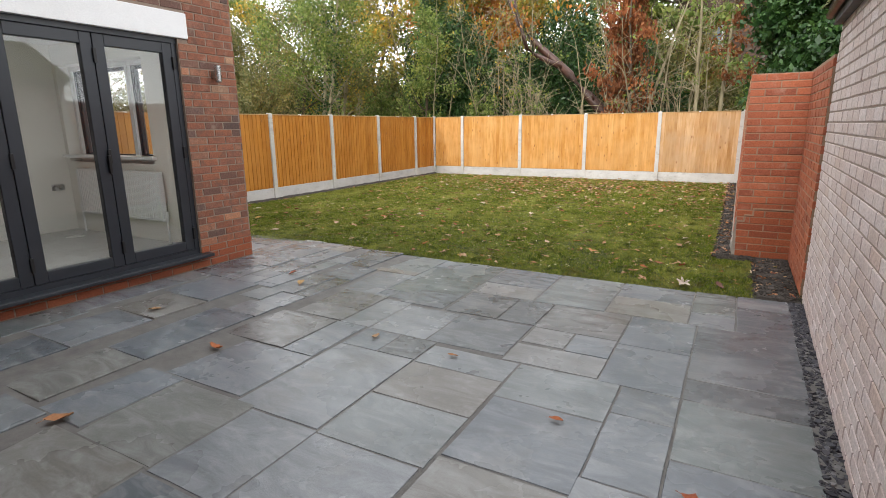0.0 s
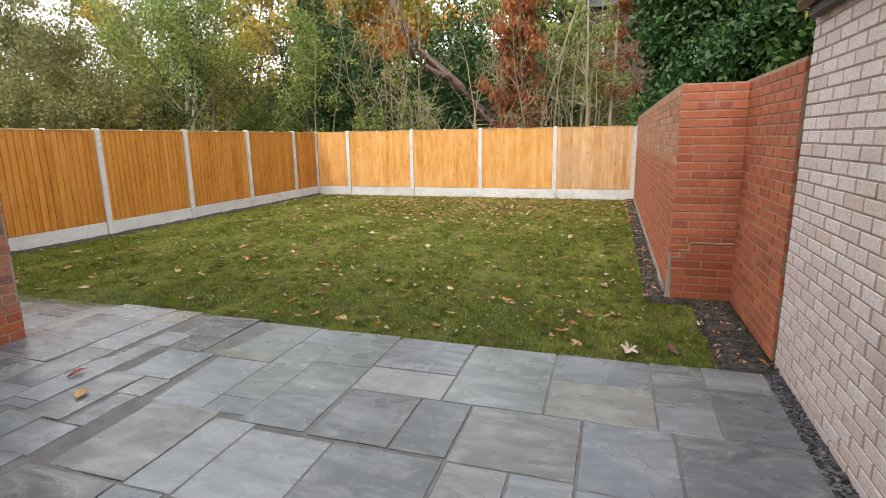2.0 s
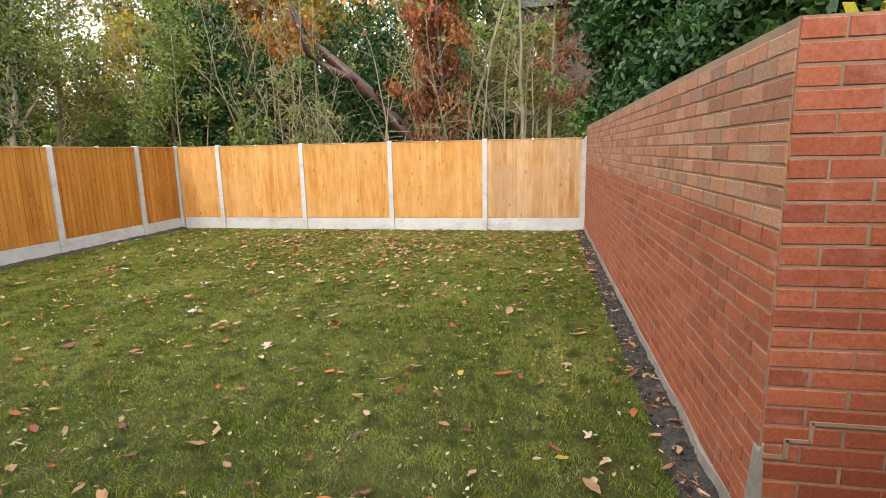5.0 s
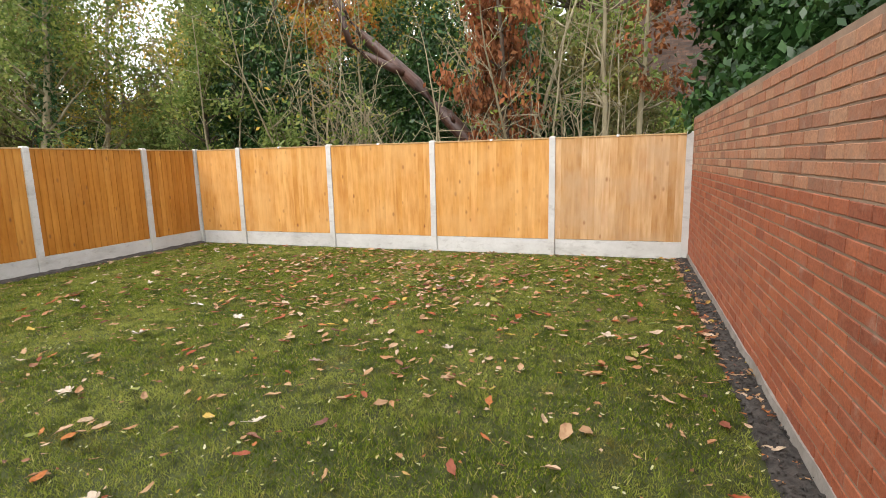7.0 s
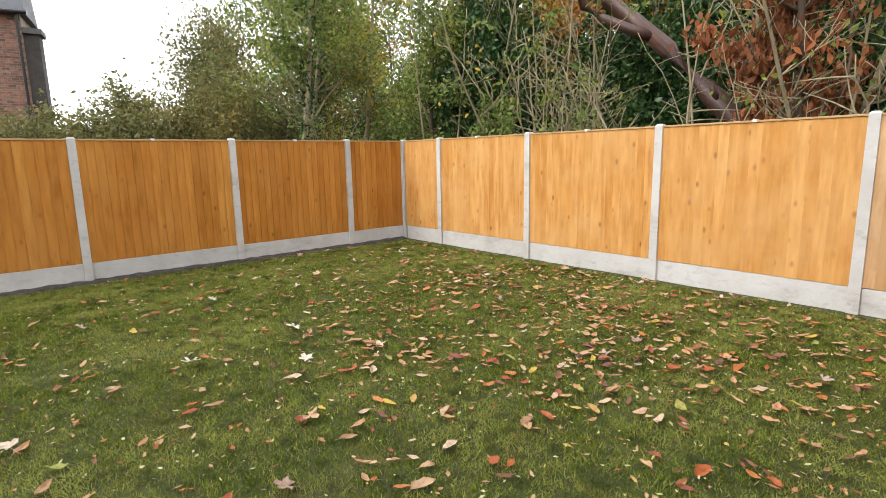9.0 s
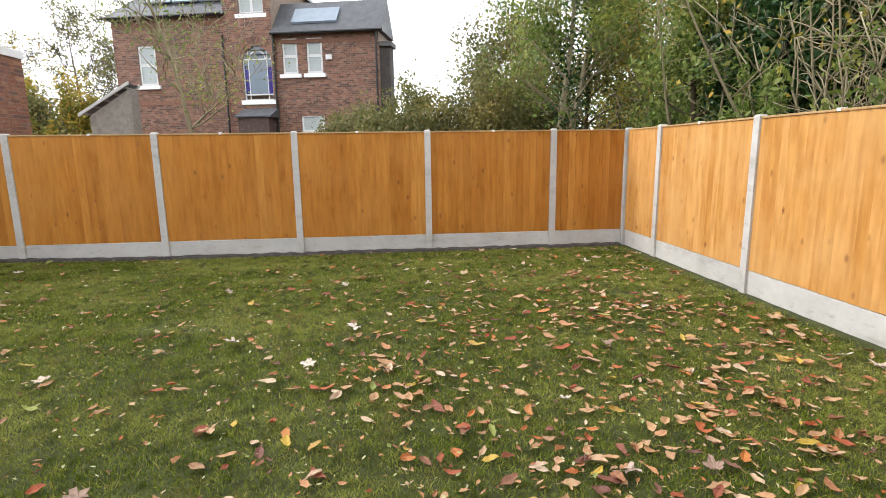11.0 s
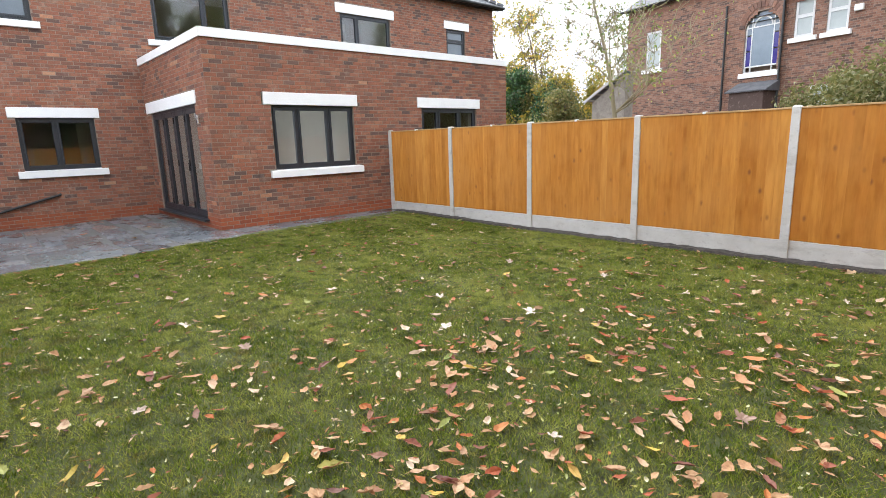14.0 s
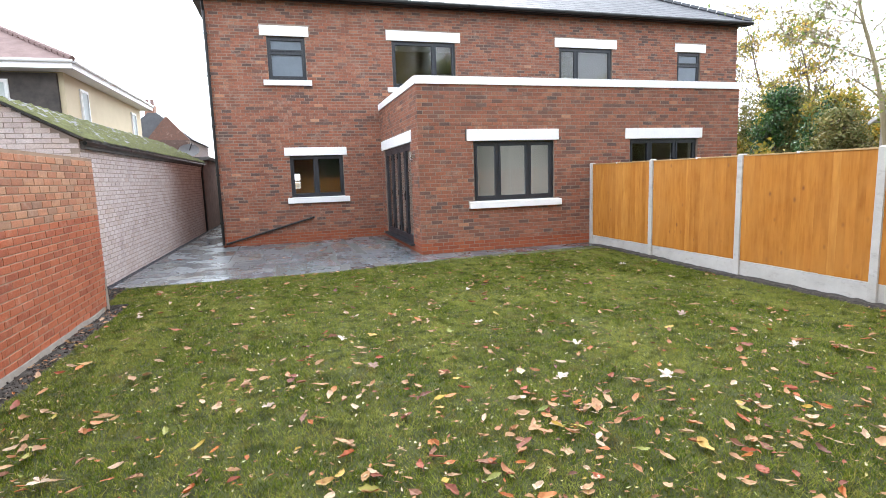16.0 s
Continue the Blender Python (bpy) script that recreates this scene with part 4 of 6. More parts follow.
part("downpipe", Shape().tube([p(0.47, -5.25, 2.27), p(0.52, -5.25, 2.0), p(0.52, -5.25, 0.0)], [0.032] * 3, 10), BLACK, garage, "black downpipe")
RAIL_DARK = surface("brown_stained_timber", (0.13, 0.075, 0.045), (0.085, 0.05, 0.032), 4, 0.8, 0.3, 40)
far = thing("outbuilding", "brown brick outbuilding beyond the garage", "outbuilding")
part("wall", Shape().hexa([(0.22, -9.5, -0.1), (2.6, -9.5, -0.1), (2.6, -5.65, -0.1), (0.33, -5.65, -0.1), (0.22, -9.5, 2.45), (2.6, -9.5, 2.45), (2.6, -5.65, 2.45), (0.33, -5.65, 2.45)]), surface("brown_brick", (0.25, 0.16, 0.12), (0.17, 0.11, 0.085), 4, 0.85, 0.5, 18), far)
part("roof", Shape().box(0.12, 2.7, -9.6, -5.66, 2.45, 2.55), GUTTERGREY, far)
gate = thing("garden_gate", "brown timber gate closing the side passage", "gate")
for i in range(9):
    part("plank", Shape().box(-0.70 + i * 0.108, -0.70 + i * 0.108 + 0.102, -9.63, -9.61, 0.05, 1.88), RAIL_DARK, gate)
for z in (0.3, 1.6):
    part("rail", Shape().box(-0.70, 0.27, -9.61, -9.575, z, z + 0.1), RAIL_DARK, gate)
dish = thing("satellite_dish", "grey satellite dish above the outbuilding roof", "satellite dish")
ds = Shape()
for k in range(5):
    for j in range(16):
        r = 0.36 * k / 4
        ds.v.append((0.95 + r * math.cos(j * 0.3927), -7.2 + 0.5 * r * r, 2.86 + 0.62 * r * math.sin(j * 0.3927)))
for k in range(4):
    for j in range(16):
        ds.f.append((k * 16 + j, k * 16 + (j + 1) % 16, (k + 1) * 16 + (j + 1) % 16, (k + 1) * 16 + j))
part("reflector", ds, surface("dish_grey", (0.3, 0.3, 0.31), (0.25, 0.25, 0.26), 3, 0.5), dish, smooth=True)
part("mast", Shape().tube([(0.95, -7.25, 2.5), (0.95, -7.22, 2.86), (0.80, -6.95, 3.1)], [0.02, 0.02, 0.012], 8), BLACK, dish)

# ---- fence ----
RAIL = surface("fence_rail", (0.40, 0.19, 0.06), (0.32, 0.15, 0.05), 4, 0.8, 0.3, 40)
CAP = surface("pale_fence_cap", (0.55, 0.36, 0.17), (0.45, 0.28, 0.12), 6, 0.8, 0.3, 40)


def post_shape():
    s = Shape()
    s.hexa([(-0.048, -0.05, -0.12), (0.048, -0.05, -0.12), (0.048, 0.05, -0.12), (-0.048, 0.05, -0.12), (-0.044, -0.048, 1.765), (0.044, -0.048, 1.765), (0.044, 0.048, 1.765), (-0.044, 0.048, 1.765)])
    s.hexa([(-0.044, -0.048, 1.765), (0.044, -0.048, 1.765), (0.044, 0.048, 1.765), (-0.044, 0.048, 1.765), (-0.030, -0.034, 1.785), (0.030, -0.034, 1.785), (0.030, 0.034, 1.785), (-0.030, 0.034, 1.785)])
    return s


def fence_post(fence, m):
    ob = part("post", POST, None, fence, "pale grey concrete post")
    ob.matrix_local = m


POST = post_shape().mesh("fence_post", CONCRETE)
NUM = [0]


def fence_bay(fence, m, length, tone):
    """Panel of overlapped upright boards over a concrete gravel board; length runs along x, face towards -y."""
    NUM[0] += 1
    rb = random.Random(NUM[0])
    g = part("gravel_board", Shape().box(0.045, length - 0.045, -0.018, 0.03, -0.10, 0.225), CONCRETE, fence, "pale concrete gravel board", bevel=0.006)
    g.matrix_local = m
    f = part("panel", Shape().box(0.045, length - 0.045, -0.03, 0.03, 1.745, 1.765), CAP, fence, "orange softwood closeboard panel", bevel=0.003)
    f.matrix_local = m
    if length > 1.5:
        c = 0.5 * length + rb.uniform(-0.12, 0.12)
        part("clip", Shape().box(c - 0.02, c + 0.02, -0.034, 0.034, 1.745, 1.775), UPVC_WHITE, f, "small white clip on the capping", bevel=0.004)
    for z in (0.30, 0.95, 1.62):
        part("back_rail", Shape().box(0.045, length - 0.045, 0.006, 0.04, z, z + 0.05), RAIL, f)
    n = max(3, round((length - 0.1) / 0.102))
    w = (length - 0.09) / n
    key = (round(w * 2000), tone)
    if key not in BOARDS:
        BOARDS[key] = Shape().hexa([(-0.012, -0.0245, 0), (w, -0.0105, 0), (w, 0.003, 0), (-0.012, -0.013, 0), (-0.012, -0.0245, 1.515), (w, -0.0105, 1.515), (w, 0.003, 1.515), (-0.012, -0.013, 1.515)]).mesh("board", BOARD[tone])
    for i in range(n):
        ob = new("board", BOARDS[key])
        ob.parent = f
        ob.matrix_local = pose(0.045 + i * w, rb.uniform(-0.001, 0.001), 0.232 + rb.uniform(-0.003, 0.003), 0, rb.uniform(-0.15, 0.15), 0)


BOARDS = {}
LY = [4.21, 6.175, 8.135, 10.06, 11.98, 13.89, 15.05]
BX = [-8.69, -7.695, -5.775, -3.855, -1.93, -0.045]
LX, BY = -8.73, 15.07
side_fence = thing("fence", "orange closeboard fence with concrete posts along the lawn", "fence", group="garden fences")
back_fence = thing("fence", "paler orange closeboard fence with concrete posts below the trees", "fence", group="garden fences")
for y in LY[:-1]:
    fence_post(side_fence, pose(LX, y, 0, 0, 0, 90))
for x in BX:
    fence_post(back_fence, pose(x - (0.03 if x < -8 else 0), BY, 0))
for y0, y1 in zip(LY, LY[1:]):
    fence_bay(side_fence, pose(LX, y0, 0, 0, 0, 90), y1 - y0, 0)
for x0, x1 in zip(BX, BX[1:]):
    fence_bay(back_fence, pose(x0, BY, 0), x1 - x0, 2 if x0 > -2 else 1)

# ---- patio ----
bedding = Shape()
for j in range(30):
    for i in range(40):
        xa, xb, ya, yb = -8.9 + i * 0.236, -8.9 + (i + 1) * 0.236, -9.5 + j * 0.481, -9.5 + (j + 1) * 0.481
        bedding.face(*[(x, y, float(rise(x, y)) - 0.0035) for x, y in ((xa, ya), (xb, ya), (xb, yb), (xa, yb))])
patio = part("patio", bedding, JOINT)
tagged(patio, "damp grey sandstone paving of mixed slab sizes with dark joints", "patio", kind="structure")
near_rows = [
    (0.06, 0.42, 4.70, 5.00), (0.06, 0.42, 4.10, 4.69), (-0.26, 0.04, 4.41, 4.98), (-0.26, 0.04, 4.10, 4.39), (-0.87, -0.28, 4.57, 4.98), (-0.87, -0.28, 4.10, 4.55),
    (-1.47, -0.89, 4.10, 4.98), (-2.07, -1.49, 4.45, 4.98), (-2.07, -1.49, 4.10, 4.43), (-0.19, 0.41, 3.15, 4.08), (-0.19, 0.40, 2.87, 3.13), (-0.19, 0.39, 2.26, 2.85),
    (-0.19, 0.38, 1.65, 2.24), (-0.65, -0.21, 3.49, 4.08), (-0.65, -0.21, 2.87, 3.47), (-0.51, -0.21, 2.55, 2.85), (-0.51, -0.21, 1.95, 2.53), (-1.27, -0.67, 3.53, 4.08),
    (-1.58, -1.29, 3.55, 4.08), (-2.05, -1.60, 3.55, 4.08), (-1.26, -0.97, 3.22, 3.51), (-0.95, -0.67, 3.20, 3.51), (-1.27, -0.67, 2.89, 3.18), (-1.87, -1.29, 2.94, 3.51)]
mid_rows = [
    (-1.76, -1.15, 2.60, 2.87), (-1.76, -1.15, 2.15, 2.58), (-1.13, -0.53, 2.43, 2.87), (-1.12, -0.53, 1.81, 2.41), (-1.76, -1.15, 1.68, 2.13), (-2.37, -1.78, 1.70, 2.60),
    (-3.30, -2.40, 1.75, 2.33), (-3.30, -2.69, 2.36, 2.93), (-3.31, -2.87, 1.14, 1.73), (-2.85, -2.24, 1.11, 1.71), (-2.22, -1.77, 1.09, 1.68), (-1.75, -1.16, 0.76, 1.66),
    (-3.90, -3.33, 1.17, 1.76), (-3.92, -3.33, 1.78, 2.67), (-3.75, -3.16, 0.52, 1.12), (-3.14, -2.26, 0.50, 1.09), (-2.67, -2.41, 2.35, 2.93), (-2.37, -2.08, 2.62, 2.92),
    (-2.06, -1.78, 2.62, 2.92), (-4.55, -3.94, 1.64, 2.22), (-4.52, -3.94, 2.25, 2.71), (-4.55, -3.94, 2.74, 3.28), (-3.92, -3.60, 3.00, 3.26), (-3.58, -3.30, 2.97, 3.24)]
far_rows = [(-3.91, -3.32, 2.69, 2.96), (-4.50, -3.94, 1.20, 1.62), (-2.65, -2.39, 2.95, 3.56), (-3.27, -2.67, 2.96, 3.62), (-3.76, -3.28, 3.86, 4.28), (-2.37, -1.89, 2.94, 3.51)]
STEP = 0.03
gw, gh = int((0.43 + 8.7) / STEP), int((5.02 + 9.0) / STEP)
taken = np.zeros((gw, gh), bool)
cx = -8.7 + (np.arange(gw) + 0.5) * STEP
cy = -9.0 + (np.arange(gh) + 0.5) * STEP
CX, CY = np.meshgrid(cx, cy, indexing="ij")
taken |= (CX < EX + 0.02) & (CY < EY + 0.01)
taken |= (CX < EX) & (CY > edge_y(CX) + 0.0)
taken |= (CX < HX + 0.02) & (CX > HW) & (CY < HY + 0.01)
taken |= CX > 0.42 + dx * 1.0 * (GYY - CY) - 0.0
taken |= CY > 4.965
slabs = [(a + 0.018, b + 0.018, c - 0.022, d - 0.022) for a, b, c, d in near_rows + mid_rows + far_rows]
for a, b, c, d in slabs:
    taken |= (CX > a - 0.012) & (CX < b + 0.012) & (CY > c - 0.012) & (CY < d + 0.012)
rs = random.Random(11)
SIZES = [(0.60, 0.90), (0.90, 0.60), (0.60, 0.60), (0.60, 0.45), (0.45, 0.60), (0.60, 0.30), (0.30, 0.60), (0.30, 0.30)]
for j in range(gh - 1, -1, -1):
    for i in range(gw):
        if taken[i, j]:
            continue
        sw, sh_ = rs.choice(SIZES)
        ni, nj = int(sw / STEP), int(sh_ / STEP)
        k = 0
        while k < ni and i + k < gw and not taken[i + k, j]:
            k += 1
        l = 0
        while l < nj and j - l >= 0 and not taken[i:i + k, j - l].any():
            l += 1
        taken[i:i + k, max(j - l + 1, 0):j + 1] = True
        if k * STEP > 0.08 and l * STEP > 0.08:
            slabs.append((cx[i] - STEP / 2 + 0.006, cx[i + k - 1] + STEP / 2 - 0.006, cy[j - l + 1] - STEP / 2 + 0.006, cy[j] + STEP / 2 - 0.006))


def slab_mesh(w, h, seed):
    """A slab with a riven, slightly crooked edge and a small chamfer."""
    r = random.Random(seed)
    s, n = Shape(), 3
    pts = []
    for (ax, ay), (bx, by) in (((-w, -h), (w, -h)), ((w, -h), (w, h)), ((w, h), (-w, h)), ((-w, h), (-w, -h))):
        for k in range(n):
            t = k / n
            q = 0.0 if k == 0 else 0.003
            pts.append((ax + (bx - ax) * t + r.uniform(-q, q), ay + (by - ay) * t + r.uniform(-q, q)))
    m = len(pts)
    for f0, z in ((1.0, -0.035), (1.0, -0.004), (None, 0.0)):
        for x, y in pts:
            if f0 is None:
                x, y = x - math.copysign(min(0.003, abs(x)), x), y - math.copysign(min(0.003, abs(y)), y)
            s.v.append((x, y, z))
    for lvl in range(2):
        for k in range(m):
            a, b = lvl * m + k, lvl * m + (k + 1) % m
            s.f.append((a, b, b + m, a + m))
    s.f.append(tuple(range(2 * m, 3 * m)))
    return s.mesh("slab", SLAB)


SLABS = {}
for n_, (a, b, c, d) in enumerate(slabs):
    w, h = (b - a) / 2 + 0.006, (d - c) / 2 + 0.006
    key = (round(w * 400), round(h * 400))
    if key not in SLABS:
        SLABS[key] = slab_mesh(key[0] / 400, key[1] / 400, n_)
    x, y = (a + b) / 2, (c + d) / 2
    ob = new("slab", SLABS[key])
    ob.parent = patio
    ob.matrix_local = pose(x, y, float(rise(x, y)) + rs.uniform(-0.002, 0.002), rs.uniform(-0.15, 0.15), rs.uniform(-0.2, 0.2), rs.uniform(-0.25, 0.25))

# slate chippings in the gap along the garage
bed = part("gravel_bed", Shape().hexa([(0.40 + dx * 14, -9, -0.1), (0.56 + dx * 14, -9, -0.1), (0.56, 5.0, -0.1), (0.42, 5.0, -0.1), (0.40 + dx * 14, -9, -0.02), (0.56 + dx * 14, -9, -0.02), (0.56, 5.0, -0.02), (0.42, 5.0, -0.02)]), SOIL)
tagged(bed, "narrow bed of purple-grey slate chippings along the wall", "gravel", kind="structure")


def chip_shape(r, s):
    sh = Shape()
    n = r.choice((5, 6))
    pts = [(s * r.uniform(0.6, 1.1) * math.cos(6.2832 * k / n), s * 0.6 * r.uniform(0.7, 1.1) * math.sin(6.2832 * k / n)) for k in range(n)]
    t = s * r.uniform(0.16, 0.3)
    sh.v = [(x, y, -t) for x, y in pts] + [(x * 0.9, y * 0.9, t) for x, y in pts]
    sh.f = [tuple(reversed(range(n))), tuple(range(n, 2 * n))] + [(k, (k + 1) % n, (k + 1) % n + n, k + n) for k in range(n)]
    return sh


CHIPS = [chip_shape(rs, 0.026).mesh("slate_chip", CHIP_ONE) for _ in range(8)]
rest = Shape()
for i in range(6500):
    y = 4.97 - 12.5 * (rs.random() ** 1.8)
    x = rs.uniform(0.456, 0.556) + dx * (GYY - y)
    m = pose(x, y, -0.014 + rs.uniform(-0.01, 0.012), rs.uniform(-35, 35), rs.uniform(-35, 35), rs.uniform(0, 360))
    if i < 280 and y > 1.9:
        ob = new("slate_chip", rs.choice(CHIPS))
        ob.parent = bed
        ob.matrix_local = m
    else:
        c = chip_shape(rs, rs.uniform(0.014, 0.028))
        base = len(rest.v)
        rest.v += [tuple(m @ Vector(v)) for v in c.v]
        rest.f += [tuple(base + k for k in f_) for f_ in c.f]
tagged(part("slate_chips", rest, CHIP, bed), kind="stuff")


# ---- trees and shrubs ----
def leaf_cloud(name, pos, size, mat, rg, up=0.0):
    n = len(pos)
    a = rg.normal(size=(n, 3))
    a[:, 2] -= up
    a /= np.linalg.norm(a, axis=1)[:, None]
    b = np.cross(a, rg.normal(size=(n, 3)))
    b /= np.linalg.norm(b, axis=1)[:, None]
    s = (size * rg.uniform(0.5, 1.45, n))[:, None]
    c = np.cross(a, b) * s * 0.18
    q = np.stack([pos - a * s, pos + b * s * 0.52 + c, pos + a * s, pos - b * s * 0.52 + c], 1)
    return quad_mesh(name, q.reshape(-1, 3), mat)


def limb(s, r, p, d, length, rad, depth, tips, wander=0.25, lift=0.1, kids=3, sides=6, minrad=0.004):
    pts, radii, n = [p], [rad], 5
    for k in range(n):
        d = (d + Vector((r.gauss(0, wander), r.gauss(0, wander), r.gauss(0, wander * 0.6) + lift)) * 0.5).normalized()
        p = p + d * length / n
        pts.append(p)
        radii.append(max(rad * (1 - 0.72 * (k + 1) / n), minrad))
    s.tube([tuple(q) for q in pts], radii, sides)
    tips.append(pts[-1])
    if depth > 0:
        for k in range(kids):
            i = r.choice((2, 3, 3, 4, 5))
            tips.append(pts[i])
            nd = (d + Vector((r.gauss(0, 0.75), r.gauss(0, 0.75), r.gauss(0.1, 0.5)))).normalized()
            limb(s, r, pts[i], nd, length * r.uniform(0.45, 0.7), radii[i] * 0.62, depth - 1, tips, wander, lift, kids, max(sides - 1, 4), minrad)


def tree(x, y, height, leaf, label, seed, trunk=0.12, spread=0.55, leaves=9000, size=0.06, fuzz=0.45, bark=None, stems=1, lean=(0, 0), depth=3, kids=3, ivy=0, low=0.25, name="tree", category="tree", group="", up=0.4, clump=0.38, twig=0.004):
    """Tapered stems with limbs, and a crown of single leaves gathered round the twigs."""
    r, rg = random.Random(seed), np.random.default_rng(seed)
    leaves, size, fuzz = int(leaves * 1.25), size * 0.98, fuzz * 0.48
    t = thing(name, label, category, group=group)
    s, tips = Shape(), []
    for k in range(stems):
        off = Vector((r.gauss(0, 0.12 * (stems > 1)), r.gauss(0, 0.12 * (stems > 1)), 0))
        d = Vector((lean[0] + r.gauss(0, 0.16 * (stems > 1)), lean[1] + r.gauss(0, 0.16 * (stems > 1)), 1)).normalized()
        p, pts, radii, n = Vector((x, y, -0.15)) + off, [], [], 9
        hh = height * r.uniform(0.75, 1.0)
        rad = trunk * r.uniform(0.7, 1.0)
        for i in range(n + 1):
            pts.append(p.copy())
            radii.append(max(rad * (1 - 0.85 * i / n), 0.006, twig))
            d = (d + Vector((r.gauss(0, 0.07), r.gauss(0, 0.07), 0.03))).normalized()
            p = p + d * hh / n
        s.tube([tuple(q) for q in pts], radii, 8)
        for i in range(2, n + 1):
            if i / n < low:
                continue
            for _ in range(kids if stems == 1 else 2):
                an = r.uniform(0, 6.2832)
                nd = Vector((math.cos(an), math.sin(an), r.uniform(0.1, 0.9))).normalized()
                limb(s, r, pts[i], nd, spread * height * r.uniform(0.25, 0.5) * (1.15 - 0.6 * i / n), radii[i] * 0.5, depth - 1, tips, minrad=twig)
        if ivy:
            path = np.array([tuple(q) for q in pts[:8]])
            f_ = rg.uniform(0, 6.99, ivy)
            base = path[f_.astype(int)] * (1 - (f_ % 1))[:, None] + path[np.minimum(f_.astype(int) + 1, 7)] * (f_ % 1)[:, None]
            part("ivy", leaf_cloud("ivy", base + rg.normal(size=(ivy, 3)) * np.array([0.16, 0.16, 0.1]), 0.055, LEAF["dark"], rg, 0.5), None, t, "dark ivy on the trunk")
    part("trunk", s, bark or BARK, t, smooth=True)
    if leaves:
        tp = np.array([tuple(q) for q in tips])
        tp = tp[rg.random(len(tp)) < clump]
        pick = rg.integers(0, len(tp), leaves)
        pos = tp[pick] + rg.normal(size=(leaves, 3)) * fuzz * np.array([1, 1, 0.75])
        pos = pos[pos[:, 2] > 0.0]
        part("crown", leaf_cloud("crown", pos, size, LEAF[leaf], rg, up), None, t)
    return t


def shrub(x, y, w, dpt, h, leaf, label, seed, leaves=9000, size=0.05, z0=0.0, twigs=46, bark=None, category="shrub", name="shrub"):
    """Many thin stems under uneven clumps of leaves."""
    r, rg = random.Random(seed), np.random.default_rng(seed)
    leaves, size = int(leaves * 1.2), size * 1.0
    t = thing(name, label, category)
    s = Shape()
    cl = []
    for k in range(twigs):
        a, q = r.uniform(0, 6.2832), math.sqrt(r.random())
        top = Vector((x + w * q * math.cos(a), y + dpt * q * math.sin(a), z0 + (h - z0) * (1 - 0.45 * q * q) * r.uniform(0.55, 1.0)))
        foot = Vector((x + 0.4 * w * q * math.cos(a), y + 0.4 * dpt * q * math.sin(a), -0.15))
        mid = foot.lerp(top, 0.55) + Vector((r.gauss(0, 0.12), r.gauss(0, 0.12), 0.1))
        s.tube([tuple(foot), tuple(mid), tuple(top)], [0.022, 0.014, 0.004], 5)
        cl += [top, mid.lerp(top, 0.5), mid.lerp(top, 0.25)] if z0 < 1 else [top, mid.lerp(top, 0.75)]
    tagged(part("stemwork", s, bark or BARK, t), kind="stuff")
    cl = np.array([tuple(q) for q in cl])
    pos = cl[rg.integers(0, len(cl), leaves)] + rg.normal(size=(leaves, 3)) * np.array([0.085 * w, 0.085 * dpt, 0.06 * (h - z0)])
    pos = pos[pos[:, 2] > 0.02]
    part("foliage", leaf_cloud("foliage", pos, size, LEAF[leaf], rg, 0.4), None, t)
    return t


# the leaning trunk behind the fence
lt = thing("leaning_trunk", "wet red-brown tree trunk leaning over behind the fence", "tree trunk")
s = Shape().tube([(-3.2, 17.6, -0.15), (-3.55, 17.6, 1.1), (-3.98, 17.6, 1.87), (-4.46, 17.6, 2.38), (-5.08, 17.6, 3.05), (-5.70, 17.6, 3.61), (-6.30, 17.65, 4.10), (-6.86, 17.7, 4.75), (-7.3, 17.8, 5.6), (-7.9, 17.9, 6.6)], [0.2, 0.19, 0.165, 0.155, 0.14, 0.125, 0.115, 0.10, 0.085, 0.06], 12)
s.tube([(-5.35, 17.55, 3.28), (-5.58, 17.4, 3.40), (-6.08, 17.3, 3.66), (-6.47, 17.3, 3.93), (-6.60, 17.3, 4.37), (-6.9, 17.35, 5.2), (-7.0, 17.3, 6.2)], [0.09, 0.085, 0.08, 0.075, 0.065, 0.05, 0.03], 10)
s.tube([(-4.25, 17.5, 2.2), (-4.32, 17.42, 2.42)], [0.05, 0.04], 8)
part("bark", s, BARK_WET, lt, smooth=True)
rg9 = np.random.default_rng(9)
tp = np.array([(-6.9, 17.2, 4.9), (-6.4, 17.0, 4.75), (-6.1, 16.9, 4.4), (-7.3, 17.3, 4.6), (-5.2, 16.9, 5.1), (-4.6, 17.0, 4.9)])
part("hanging_foliage", leaf_cloud("hanging_foliage", tp[rg9.integers(0, 6, 40)] + rg9.normal(size=(40, 3)) * 0.16, 0.085, LEAF["orange"], rg9, 2.0), None, lt, "few hanging orange leaves")

W = "woodland trees behind the fence"
shrub(-8.9, 17.7, 1.5, 1.1, 5.4, "dark", "dark evergreen holly mass behind the fence corner", 21, 30000, 0.055, twigs=70)
shrub(-10.9, 18.9, 1.2, 1.0, 6.6, "dark", "tall dark evergreen holly beside the gap in the trees", 121, 22000, 0.06, twigs=60)
shrub(-6.3, 18.8, 1.8, 1.0, 4.8, "dark", "dark evergreen shrub under the bare stems", 22, 26000, 0.055, twigs=60)
shrub(-7.6, 16.4, 0.9, 0.5, 2.6, "green", "green leafy shrub just above the fence top", 23, 7000, 0.05)
shrub(-5.2, 19.0, 1.4, 0.9, 3.8, "dark", "dark undergrowth among bare stems", 24, 15000, 0.055)
shrub(-3.1, 19.2, 1.5, 0.9, 4.2, "dark", "dark undergrowth behind the leaning trunk", 25, 16000, 0.055)
shrub(-0.9, 19.0, 1.2, 0.8, 2.7, "olive", "brown and olive bramble behind the fence", 26, 7000, 0.055)


